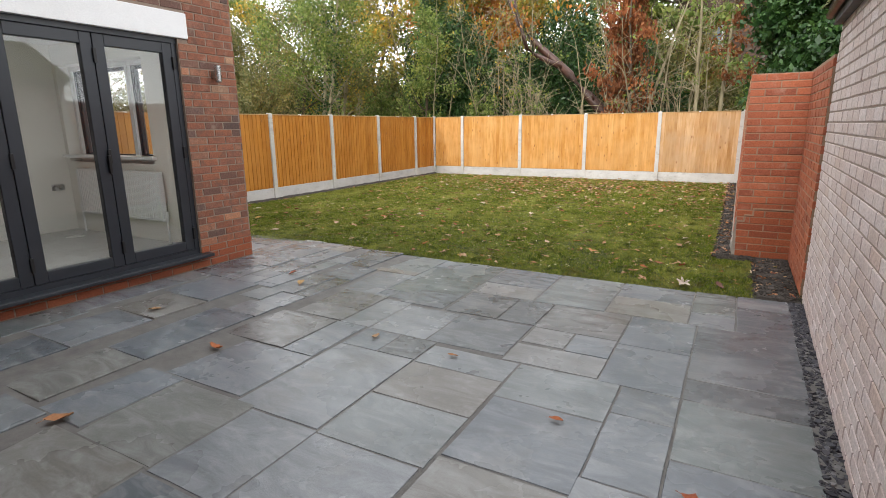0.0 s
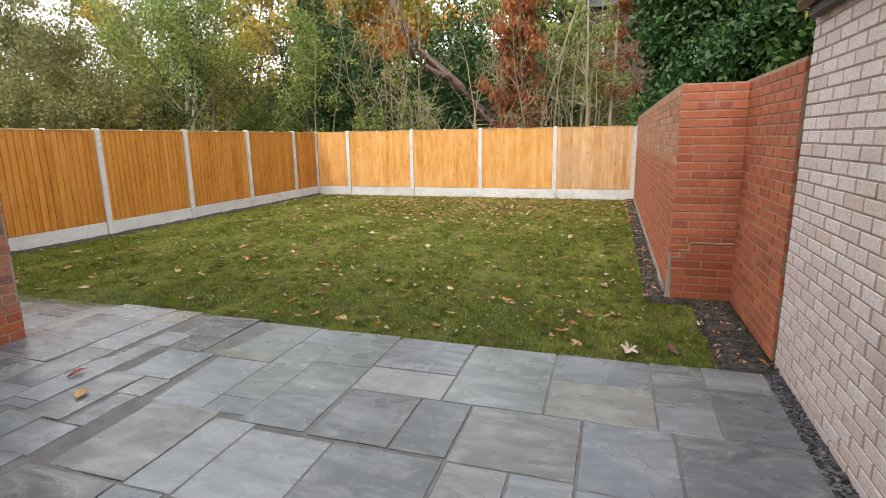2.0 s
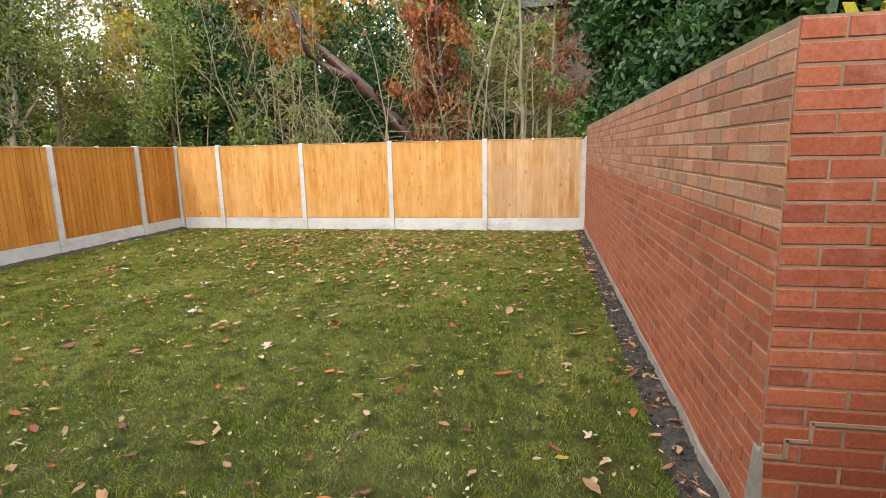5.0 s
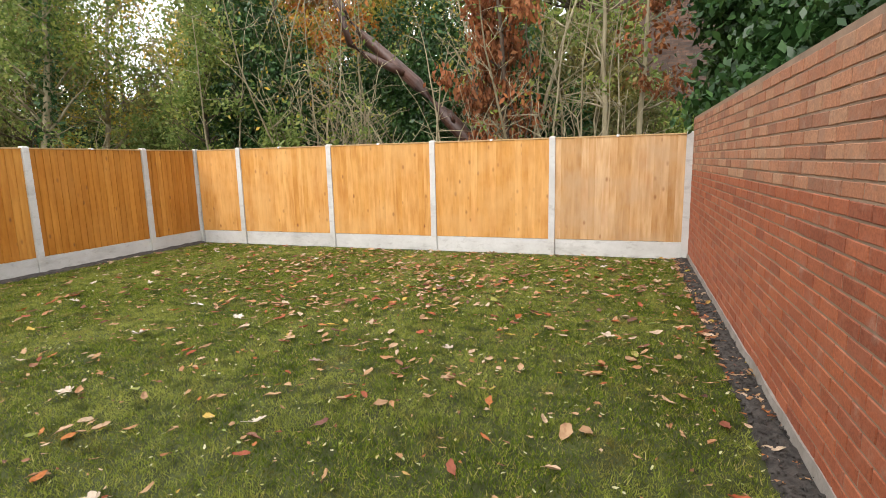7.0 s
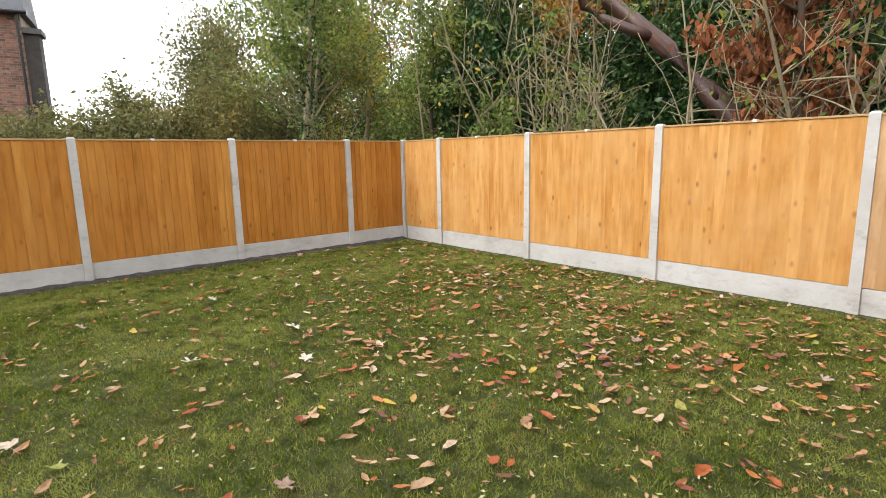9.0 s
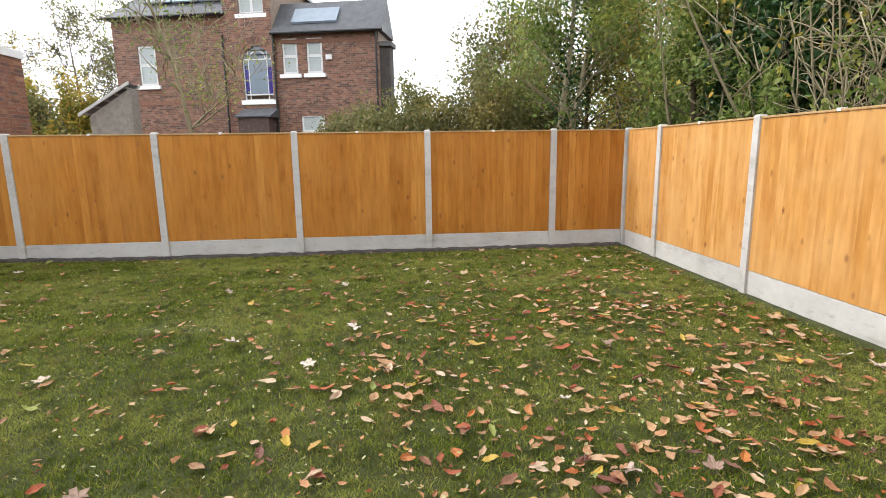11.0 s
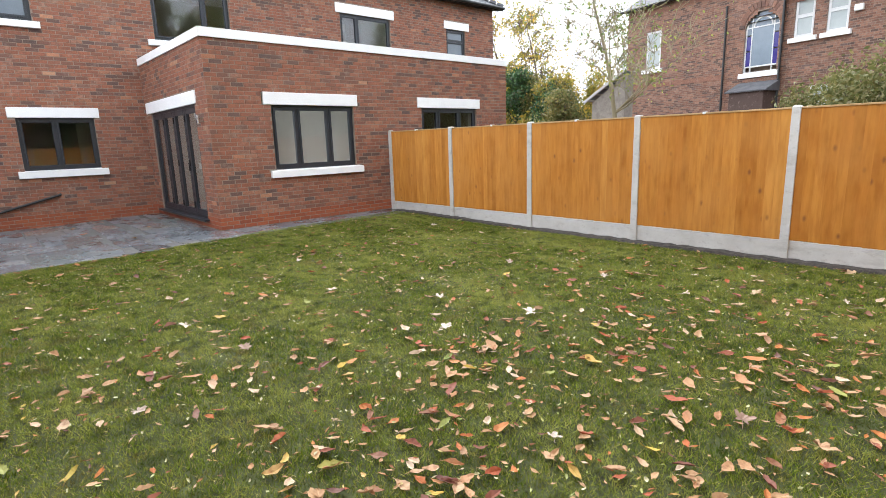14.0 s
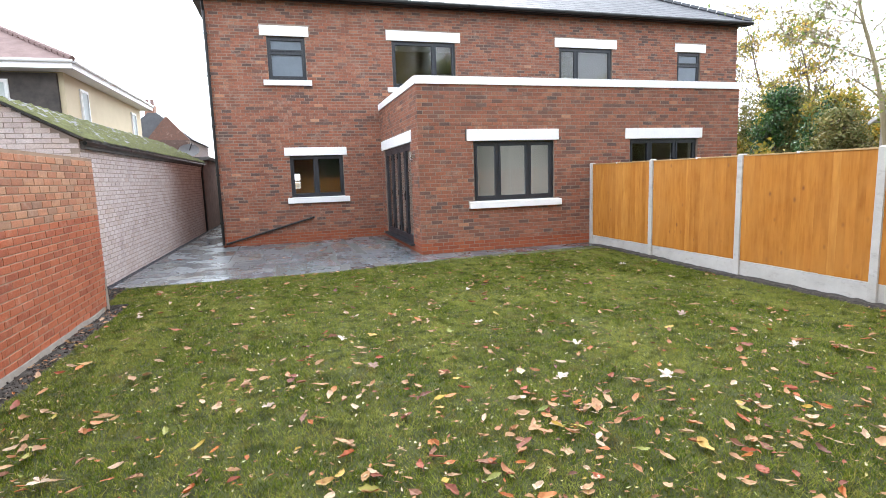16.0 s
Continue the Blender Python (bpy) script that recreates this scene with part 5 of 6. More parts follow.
def bare_bush(x, y, height, seed, stems=7, reach=1.6):
    """Long arching leafless shoots with thin side twigs."""
    r = random.Random(seed)
    t = thing("bare_bush", "leafless bush of long pale arching shoots behind the fence", "bush", group="bare bushes behind the fence")
    for k in range(stems):
        s = Shape()
        a = r.uniform(0, 6.2832)
        out = r.uniform(0.3, 1.0) * reach
        h = height * r.uniform(0.6, 1.0)
        foot = Vector((x + r.gauss(0, 0.15), y + r.gauss(0, 0.1), -0.13))
        rad = r.uniform(0.015, 0.032)
        pts, bend = [], Vector((math.cos(a), 0.55 * math.sin(a), 0))
        for i in range(9):
            q = i / 8
            pts.append(foot + bend * out * q ** 1.7 + Vector((r.gauss(0, 0.035), r.gauss(0, 0.035), h * (q - 0.16 * q ** 3))))
        s.tube([tuple(q) for q in pts], [max(rad * (1 - 0.8 * i / 8), 0.005) for i in range(9)], 6)
        for i in range(4, 9):
            for _ in range(r.choice((0, 1, 1, 2))):
                d = Vector((r.gauss(0, 0.8), r.gauss(0, 0.5), r.uniform(0.1, 0.9))).normalized()
                p, tw = pts[i - 1].lerp(pts[i], r.random()), []
                ln = r.uniform(0.3, 0.95)
                for m in range(5):
                    tw.append(tuple(p))
                    d = (d + Vector((r.gauss(0, 0.16), r.gauss(0, 0.16), -0.06))).normalized()
                    p = p + d * ln / 4
                s.tube(tw, [max(rad * 0.46 * (1 - 0.17 * m), 0.005) for m in range(5)], 4)
        part("shoot", s, BARK_PALE, t, smooth=True)


for x, y, h, sd, n_, rc in ((-7.2, 16.6, 4.6, 601, 8, 1.3), (-6.1, 16.9, 4.3, 602, 6, 1.5), (-5.1, 16.5, 3.6, 603, 5, 1.4), (-3.4, 16.6, 4.4, 604, 6, 1.1), (-2.1, 16.4, 4.2, 605, 4, 1.5), (-0.9, 16.6, 3.4, 606, 5, 1.3), (-1.6, 17.9, 5.6, 607, 6, 1.2), (-4.5, 17.3, 5.6, 608, 5, 1.4), (-12.9, 15.9, 4.8, 609, 5, 1.5)):
    bare_bush(x, y, h, sd, n_, rc)
for i, (x, y, h, st, sd) in enumerate(((-7.7, 17.3, 6.5, 5, 31), (-6.7, 18.3, 6.0, 6, 32), (-5.6, 17.0, 3.4, 5, 33), (-4.2, 18.4, 6.5, 3, 34), (-2.4, 16.8, 5.8, 4, 35), (-1.45, 17.2, 8.0, 1, 36), (-9.9, 18.0, 7.5, 4, 37), (-3.3, 18.6, 7.0, 3, 38))):
    tree(x, y, h, "green" if i % 3 else "yellow", "bare pale many-stemmed tree with few leaves", sd, trunk=0.038 if st > 3 else 0.07, spread=0.42, leaves=260, size=0.05, fuzz=0.3, bark=BARK_PALE, stems=st, depth=2, kids=2, low=0.3, group=W)
for i, (x, y, h, sd) in enumerate(((-7.9, 16.7, 5.6, 131), (-6.9, 16.6, 4.6, 132), (-5.9, 16.6, 3.2, 133), (-1.3, 16.8, 5.6, 136), (-9.6, 16.8, 5.4, 137))):
    tree(x, y, h, "green", "bare pale saplings standing close behind the fence", sd, trunk=0.034, spread=0.40, leaves=160, size=0.05, fuzz=0.2, bark=BARK_PALE, stems=3, depth=1, kids=1, low=0.45, group=W, twig=0.006)
tree(-15.2, 18.2, 9.0, "yellow", "yellowing tree beyond the side fence", 138, trunk=0.12, spread=0.45, leaves=5500, size=0.055, fuzz=0.6, depth=3, low=0.2, group=W, bark=BARK_PALE)
shrub(-5.4, 20.8, 2.6, 1.2, 6.4, "dark", "dark evergreen thicket closing the view behind", 139, 22000, 0.07)
shrub(-2.2, 21.2, 2.0, 1.2, 5.6, "olive", "brown-green thicket before the brick building", 140, 12000, 0.07)
tree(-2.95, 17.3, 6.6, "copper", "dead tree hung with dry copper-brown leaves", 41, trunk=0.09, spread=0.30, leaves=2200, size=0.065, fuzz=0.3, depth=2, low=0.2, bark=BARK, up=2.2, group=W, clump=0.22)
dead = thing("dead_climber", "hanging strands of dry copper-brown leaves on dead stems", "climber")
rd, rgd = random.Random(17), np.random.default_rng(17)
stems_, hang = Shape(), []
for k in range(9):
    x, y, z = rd.uniform(-3.75, -2.35), rd.uniform(16.9, 17.5), rd.uniform(4.6, 6.2)
    pts = []
    while z > rd.uniform(-0.1, 0.1) and len(pts) < 18:
        pts.append((x, y, z))
        x, y, z = x + rd.gauss(0, 0.09), y + rd.gauss(0, 0.05), z - 0.36
    stems_.tube(pts, [0.014] * len(pts), 5)
    for (xa, ya, za), (xb, yb, zb) in zip(pts, pts[1:]):
        if za > 1.3:
            m = rd.choice((0, 20, 60, 90))
            f_ = rgd.random((m, 1))
            hang.append(np.array([(xa, ya, za)]) * (1 - f_) + np.array([(xb, yb, zb)]) * f_ + rgd.normal(size=(m, 3)) * np.array([0.10, 0.10, 0.08]))
part("stem", stems_, BARK, dead)
part("hanging_foliage", leaf_cloud("hanging_foliage", np.concatenate(hang), 0.062, LEAF["copper"], rgd, 2.5), None, dead)
tree(-0.7, 18.2, 8.0, "copper", "thin tree with brown leaves behind the fence end", 42, trunk=0.08, spread=0.3, leaves=1600, size=0.06, fuzz=0.25, depth=3, bark=BARK_PALE, up=1.2, group=W)
tree(1.9, 16.4, 6.6, "dark", "ivy-covered evergreen tree over the garden wall", 43, trunk=0.2, spread=0.62, leaves=34000, size=0.085, fuzz=0.5, depth=3, kids=4, low=0.15, group=W)
shrub(4.6, 13.4, 2.0, 3.0, 6.0, "dark", "tall dark evergreen screen beyond the wall", 144, 20000, 0.09, z0=1.2)
shrub(2.6, 14.2, 1.5, 2.2, 4.5, "dark", "dense evergreen shrub above the brick wall", 44, 20000, 0.08, z0=1.2)
shrub(0.55, 15.9, 0.5, 0.4, 2.25, "green", "green climber spilling over the wall end", 45, 2500, 0.045, z0=1.4)
tree(4.3, 12.4, 6.4, "bright", "young maple with bright yellow leaves above the wall", 46, trunk=0.07, spread=0.5, leaves=1500, size=0.085, fuzz=0.25, depth=3, low=0.45, group=W)
tree(-13.9, 15.7, 8.8, "green", "ivy-clad tree with twin pale trunks", 47, trunk=0.13, spread=0.5, leaves=10000, size=0.055, fuzz=0.5, stems=2, bark=BARK_PALE, ivy=900, depth=3, group=W)
tree(-11.4, 20.2, 10.0, "yellow", "tall birch turning yellow", 48, trunk=0.16, spread=0.4, leaves=11000, size=0.065, fuzz=0.6, depth=3, group=W)
tree(-16.5, 17.0, 8.0, "olive", "olive and brown leaning tree behind the fence", 49, trunk=0.13, spread=0.6, leaves=7000, size=0.06, fuzz=0.55, depth=3, group=W)
tree(-10.8, 21.5, 10.5, "orange", "autumn tree with orange leaves", 50, trunk=0.15, spread=0.42, leaves=9000, size=0.08, fuzz=0.55, depth=3, group=W)
tree(-10.2, 17.0, 6.0, "green", "green tree behind the fence corner", 51, trunk=0.10, spread=0.4, leaves=6000, size=0.05, fuzz=0.45, depth=3, low=0.2, group=W)
shrub(-15.9, 12.1, 2.2, 1.7, 3.3, "olive", "overgrown olive-green hedge beyond the side fence", 53, 38000, 0.05, twigs=110)
shrub(-17.5, 10.4, 1.8, 1.4, 2.9, "olive", "brown-green hedge beside the old house", 54, 22000, 0.05, twigs=80)
shrub(-15.2, 14.0, 1.6, 1.2, 4.0, "olive", "bare brown and olive thicket by the fence", 154, 16000, 0.045, twigs=120)
shrub(-19.5, 16.2, 2.6, 2.0, 4.6, "olive", "brown-green thicket behind the hedge", 55, 16000, 0.07)
tree(-22.5, 17.2, 7.0, "olive", "drooping pale willow behind the hedge", 56, trunk=0.14, spread=0.6, leaves=7000, size=0.07, fuzz=0.7, depth=3, low=0.2, up=1.2, group=W)
tree(-17.9, 14.6, 5.6, "olive", "half-bare olive-brown tree above the hedge", 156, trunk=0.10, spread=0.6, leaves=9000, size=0.055, fuzz=0.6, depth=3, low=0.15, group=W)
tree(-17.6, 21.0, 8.0, "green", "thin green tree letting the sky through", 158, trunk=0.10, spread=0.5, leaves=3600, size=0.07, fuzz=0.8, depth=3, low=0.1, group=W)
shrub(-13.0, 18.4, 1.4, 1.0, 3.4, "green", "low green thicket in the gap behind the corner", 159, 8000, 0.055)
tree(-20.5, 20.0, 8.6, "green", "tall pale green tree behind the hedge", 157, trunk=0.14, spread=0.5, leaves=5000, size=0.07, fuzz=0.6, depth=3, low=0.15, group=W)
tree(-13.3, 7.2, 6.6, "green", "slender nearly bare tree with sparse yellow-green leaves", 57, trunk=0.09, spread=0.62, leaves=2600, size=0.034, fuzz=0.5, depth=4, kids=3, low=0.3, twig=0.007, bark=BARK_PALE)
B = "distant autumn trees"
for i in range(15):
    r = random.Random(100 + i)
    x = -34 + i * 2.75 + r.uniform(-0.8, 0.8)
    y = 25 + r.uniform(-1.5, 6) + (2 if x > -6 else 0)
    kind = ("green", "olive", "yellow", "green", "olive", "yellow", "orange")[i % 7] if x < -5 else ("dark", "olive", "green")[i % 3]
    hgt = r.uniform(9.5, 13.5)
    if -3.2 < x < 2.5 or -26.5 < x < -22.5:
        continue
    tree(x, y, hgt, kind, {"green": "tall green tree in the wood", "olive": "tall olive-brown tree in the wood", "yellow": "tall yellowing tree in the wood", "dark": "tall dark evergreen in the wood", "orange": "tall orange autumn tree in the wood"}[kind], 200 + i, trunk=0.2, spread=0.5, leaves=4200 if x < -13 else 8500, size=0.13, fuzz=0.6, depth=3, low=0.15, group=B, clump=0.3)
for i in range(9):
    x = -26 + i * 3.1
    shrub(x, 22.5 + (i % 3), 2.2, 1.4, 4.4 + (i % 2), ("olive", "dark", "green")[i % 3], ("olive thicket deep in the wood", "dark thicket deep in the wood", "green thicket deep in the wood")[i % 3], 300 + i, 11000, 0.085)
for i, (x, y, h, kind) in enumerate(((-38, -17.5, 13, "yellow"), (-36.5, -13.0, 11, "yellow"), (-41, -10.0, 12, "olive"), (-46, -22, 13, "yellow"), (-33, -9.5, 5.5, "yellow"), (-32, -12.5, 6.0, "dark"), (-30, -6.5, 4.8, "olive"), (-40, -5, 10, "olive"))):
    tree(x, y, h, kind, {"yellow": "distant half-bare tree with a few yellow leaves", "olive": "distant olive-brown autumn tree", "bright": "distant golden autumn bush", "dark": "distant dark evergreen bush"}[kind], 400 + i, trunk=0.2, spread=0.6, leaves=3000 if h > 9 else 6000, size=0.10, fuzz=0.6, depth=4, kids=3, low=0.2 if h > 9 else 0.08, group=B, twig=0.016)
for i, (x, y, h, kind) in enumerate(((-34, -18.5, 6.2, "green"), (-34.5, -16.2, 6.8, "olive"), (-34, -13.8, 7.2, "yellow"), (-33.5, -11.4, 6.6, "olive"), (-34.5, -9.2, 5.4, "yellow"), (-31.5, -8.6, 5.0, "dark"), (-34, -6.4, 6.4, "yellow"))):
    shrub(x, y, 1.7, 1.4, h, kind, {"green": "tall pale green hedge bush far off", "olive": "tall olive-brown hedge bush far off", "yellow": "tall yellowing hedge bush far off", "bright": "golden autumn bush beside an evergreen", "dark": "dark evergreen bush below golden leaves"}[kind], 500 + i, 9000, 0.09, twigs=90)
shrub(-13.5, 3.6, 1.3, 0.9, 2.3, "yellow", "yellowing shrub beside the neighbouring garden", 61, 5000, 0.06)

# ---- buildings round about ----
vic = thing("old_house", "tall old brick house with sash windows and an arched window", "house")
vic.matrix_world = pose(-28.0, 5.1, 0, 0, 0, 90 - math.degrees(0.22))
I4 = Matrix.Identity(4)


def vkey(c, z, rnd):
    return "vict"


def vicwall(u0, u1, z1, holes, back=2.6):
    m = pose(u0, 0, 0)
    masonry(vic, m, u1 - u0, 0.0, z1, 0.3, [(a - u0, b - u0, c, d) for a, b, c, d in holes], vkey, MORTAR_DARK, course=0.085, stretch=0.24)
    box("side_wall", (u0, u1, 0.3, back, 0, z1), MORTAR_DARK, vic)


vicwall(-7.25, -1.37, 7.95, [(-6.0, -5.07, 4.85, 6.7)])
m0 = pose(0, -0.06, 0)
vicwall(1.0, 6.07, 6.95, [(1.40, 2.14, 5.18, 6.78), (2.60, 3.36, 5.18, 6.78), (2.16, 3.3, 1.8, 3.25)])
mb = pose(-1.37, -0.12, 0)
arch = [(-0.59 + 1.37, 0.88 + 1.37, 4.0, 5.9)] + [(0.145 + 1.37 - q, 0.145 + 1.37 + q, 5.9 + 0.1 * k, 6.0 + 0.1 * k) for k, q in enumerate((0.72, 0.68, 0.62, 0.53, 0.40, 0.22))]
masonry(vic, mb, 2.37, 0, 9.6, 0.4, arch + [(-0.62 + 1.37, 0.64 + 1.37, 7.95, 9.2)], vkey, MORTAR_DARK, course=0.085, stretch=0.24)
box("side_wall", (-1.37, 1.0, 0.3, 6, 0, 9.6), MORTAR_DARK, vic)
box("side_bay", (6.07, 6.55, 0.2, 1.0, 0, 6.3), DARKBRICK, vic)
box("side_bay_cap", (6.0, 6.66, 0.05, 1.1, 6.3, 6.5), GUTTERGREY, vic)
for u0, u1, z0, z1, sp, tr in ((1.40, 2.14, 5.18, 6.78, (), 5.98), (2.60, 3.36, 5.18, 6.78, (), 5.98), (-6.0, -5.07, 4.85, 6.7, (), 5.8), (-0.62, 0.64, 7.95, 9.2, (0.5,), None), (2.16, 3.3, 1.8, 3.25, (), 2.5)):
    window(vic, m0 if u0 > -1 else m0, u0, u1, z0, z1, sp, tr, frame_mat=UPVC_WHITE, pane_mat=BLIND, sill=(u0 - 0.15, u1 + 0.15, z0 - 0.2, z0), w=0.05, depth=0.14)
aw = part("arched_window", ring(Shape(), -0.59, 0.88, 4.0, 5.92, 0.05, -0.02, 0.06), UPVC_WHITE, vic, "tall arched stained glass stair window")
part("pane", Shape().box(-0.30, 0.59, 0.0, 0.02, 4.3, 6.42), PALEGLASS, aw, "pale frosted central pane")
for a, b in ((-0.56, -0.32), (0.61, 0.85)):
    for z in (4.3, 4.95, 5.6):
        part("pane", Shape().box(a, b, 0.0, 0.02, z, z + (0.6 if z < 5.5 else 0.3)), STAINED if z < 5.2 else PALEGLASS, aw, "deep blue stained pane" if z < 5.2 else "")
    part("bar", Shape().box((b if a < 0 else a) - 0.02, (b if a < 0 else a) + 0.02, -0.02, 0.04, 4.05, 6.3), UPVC_WHITE, aw)
part("bar", Shape().box(-0.56, 0.85, -0.02, 0.04, 4.24, 4.30), UPVC_WHITE, aw)
hd = Shape()
for k in range(12):
    t0, t1 = math.pi * k / 12, math.pi * (k + 1) / 12
    for ra_, rb_ in ((0.66, 0.75), (0.36, 0.42)):
        hd.hexa([(0.145 + ra_ * math.cos(t0), -0.03, 5.9 + ra_ * math.sin(t0)), (0.145 + ra_ * math.cos(t1), -0.03, 5.9 + ra_ * math.sin(t1)), (0.145 + ra_ * math.cos(t1), 0.06, 5.9 + ra_ * math.sin(t1)), (0.145 + ra_ * math.cos(t0), 0.06, 5.9 + ra_ * math.sin(t0)),
                 (0.145 + rb_ * math.cos(t0), -0.03, 5.9 + rb_ * math.sin(t0)), (0.145 + rb_ * math.cos(t1), -0.03, 5.9 + rb_ * math.sin(t1)), (0.145 + rb_ * math.cos(t1), 0.06, 5.9 + rb_ * math.sin(t1)), (0.145 + rb_ * math.cos(t0), 0.06, 5.9 + rb_ * math.sin(t0))])
part("arch_frame", hd, UPVC_WHITE, aw)
part("arch_pane", Shape().box(-0.55, 0.84, 0.02, 0.03, 5.9, 6.5), PALEGLASS, aw)
ar = Shape()
for k in range(17):
    t0, t1 = math.pi * k / 17 + 0.01, math.pi * (k + 1) / 17 - 0.01
    c = [(0.145 + q * math.cos(t), yy, 5.9 + q * math.sin(t)) for q in (0.76, 1.0) for t, yy in ((t0, -0.15), (t1, -0.15), (t1, -0.1), (t0, -0.1))]
    ar.hexa(c)
tagged(part("arch_bricks", ar, BRICK["vict"][0], vic, "red-brown brick arch"), kind="stuff")
box("sill", (-0.72, 1.0, -0.2, 0.1, 3.8, 4.0), WHITE, vic, "white stone sill")
part("porch_roof", Shape().hexa([(-0.7, -1.1, 3.15), (1.1, -1.1, 3.15), (1.1, -0.1, 3.15), (-0.7, -0.1, 3.15), (-0.7, -1.1, 3.2), (1.1, -1.1, 3.2), (1.1, -0.1, 3.62), (-0.7, -0.1, 3.62)]), SLATE, vic)
box("porch_wall", (-0.55, 0.95, -1.0, -0.12, 0, 3.15), BRICK["vict"][1], vic)
for a, b, c, d in ((-7.25, -1.38, 7.55, 7.75), (1.01, 6.07, 6.55, 6.72), (-7.25, -1.38, 3.9, 4.1)):
    part("brick_band", Shape().box(a, b, -0.02, 0.02, c, d), BRICK["vict"][0], vic, "band of brighter red brick")
part("roof", Shape().hexa([(-7.5, -0.3, 7.95), (-1.3, -0.3, 7.95), (-1.3, 6, 7.95), (-7.5, 6, 7.95), (-5.5, 2.6, 10.6), (-1.3, 2.6, 10.6), (-1.3, 3.6, 10.6), (-5.5, 3.6, 10.6)]), SLATE, vic)
part("roof", Shape().hexa([(0.95, -0.3, 6.98), (6.25, -0.3, 6.98), (6.25, 2.6, 6.98), (0.95, 2.6, 6.98), (0.95, 1.1, 8.6), (6.25, 1.1, 8.6), (6.25, 1.3, 8.6), (0.95, 1.3, 8.6)]), SLATE, vic)
part("roof", Shape().hexa([(-1.6, -0.35, 9.6), (1.2, -0.35, 9.6), (1.2, 6, 9.6), (-1.6, 6, 9.6), (-0.25, -0.35, 11), (-0.15, -0.35, 11), (-0.15, 6, 11), (-0.25, 6, 11)]), SLATE, vic)
for u in (-1.45, 1.05, 6.0):
    part("drainpipe", Shape().tube([(u, -0.2, 0), (u, -0.2, 7.0)], [0.05, 0.05], 8), BLACK, vic)
for a, b, z in ((-7.5, -1.4, 7.95), (1.0, 6.35, 6.95)):
    part("gutter", Shape().tube([(a, -0.35, z), (b, -0.35, z)], [0.07, 0.07], 8), BLACK, vic)
for a, b in ((-5.6, -4.3), (-4.2, -2.9), (-2.8, -1.7)):
    part("solar_panel", Shape().hexa([(a, 0.4, 8.72), (b, 0.4, 8.72), (b, 0.36, 8.77), (a, 0.36, 8.77), (a, 1.7, 9.90), (b, 1.7, 9.90), (b, 1.66, 9.95), (a, 1.66, 9.95)]), PALEGLASS, vic, "pale shining panel on the slates")
part("skylight", Shape().hexa([(1.9, 0.05, 7.42), (4.1, 0.05, 7.42), (4.1, 0.0, 7.50), (1.9, 0.0, 7.50), (1.9, 0.75, 8.17), (4.1, 0.75, 8.17), (4.1, 0.70, 8.25), (1.9, 0.70, 8.25)]), PALEGLASS, vic, "pale roof light in the slates")
part("alarm_box", Shape().box(3.55, 3.85, -0.14, -0.01, 5.75, 5.98), UPVC_WHITE, vic, "white alarm box", bevel=0.02)
cons = thing("lean_to", "pale glazed lean-to roof beside the old house", "conservatory")
for x in (-25.6, -24.6):
    part("verge", Shape().hexa([(x - 0.05, -1.35, 3.06), (x + 0.05, -1.35, 3.06), (x + 0.05, 0.75, 4.34), (x - 0.05, 0.75, 4.34), (x - 0.05, -1.35, 3.2), (x + 0.05, -1.35, 3.2), (x + 0.05, 0.75, 4.48), (x - 0.05, 0.75, 4.48)]), CONCRETE, cons, bevel=0.01)
for k in range(5):
    part("glazing_bar", Shape().hexa([(-25.55, -1.2 + k * 0.42, 3.17 + k * 0.256), (-24.65, -1.2 + k * 0.42, 3.17 + k * 0.256), (-24.65, -1.14 + k * 0.42, 3.207 + k * 0.256), (-25.55, -1.14 + k * 0.42, 3.207 + k * 0.256), (-25.55, -1.2 + k * 0.42, 3.27 + k * 0.256), (-24.65, -1.2 + k * 0.42, 3.27 + k * 0.256), (-24.65, -1.14 + k * 0.42, 3.307 + k * 0.256), (-25.55, -1.14 + k * 0.42, 3.307 + k * 0.256)]), CONCRETE, cons)
part("glazing", Shape().hexa([(-25.55, -1.3, 3.15), (-24.65, -1.3, 3.15), (-24.65, 0.72, 4.38), (-25.55, 0.72, 4.38), (-25.55, -1.3, 3.17), (-24.65, -1.3, 3.17), (-24.65, 0.72, 4.40), (-25.55, 0.72, 4.40)]), PALEGLASS, cons)
part("wall", Shape().hexa([(-25.5, -1.0, 0), (-24.75, -1.0, 0), (-24.75, 0.7, 0), (-25.5, 0.7, 0), (-25.5, -1.0, 3.1), (-24.75, -1.0, 3.1), (-24.75, 0.7, 4.2), (-25.5, 0.7, 4.2)]), FOOTING, cons)

cream = thing("neighbour_house", "cream rendered house with white fascia and red tiled roof", "house")
cream.matrix_world = pose(3.95, -5.0, 0)
box("side_wall", (0.0, 7.0, -9.0, 0.0, 0, 5.25), RENDER_CREAM, cream)
box("brick_front", (0.15, 7.0, 0.0, 0.12, 0, 5.1), DARKBRICK, cream, "dark stained brick end wall")
fsx = Shape().box(-0.45, 7.4, -9.4, 0.6, 5.15, 5.2).box(-0.47, -0.42, -9.4, 0.6, 5.15, 5.38).box(-0.47, 7.4, 0.58, 0.63, 5.15, 5.38)
part("fascia", fsx, WHITE, cream, "white fascia and soffit")
part("gutter", Shape().tube([(-0.50, -9.4, 5.36), (-0.50, 0.6, 5.36)], [0.055, 0.055], 8).tube([(-0.5, 0.66, 5.36), (7.4, 0.66, 5.36)], [0.055, 0.055], 8), UPVC_WHITE, cream)
rf = Shape()
hr = 0.52
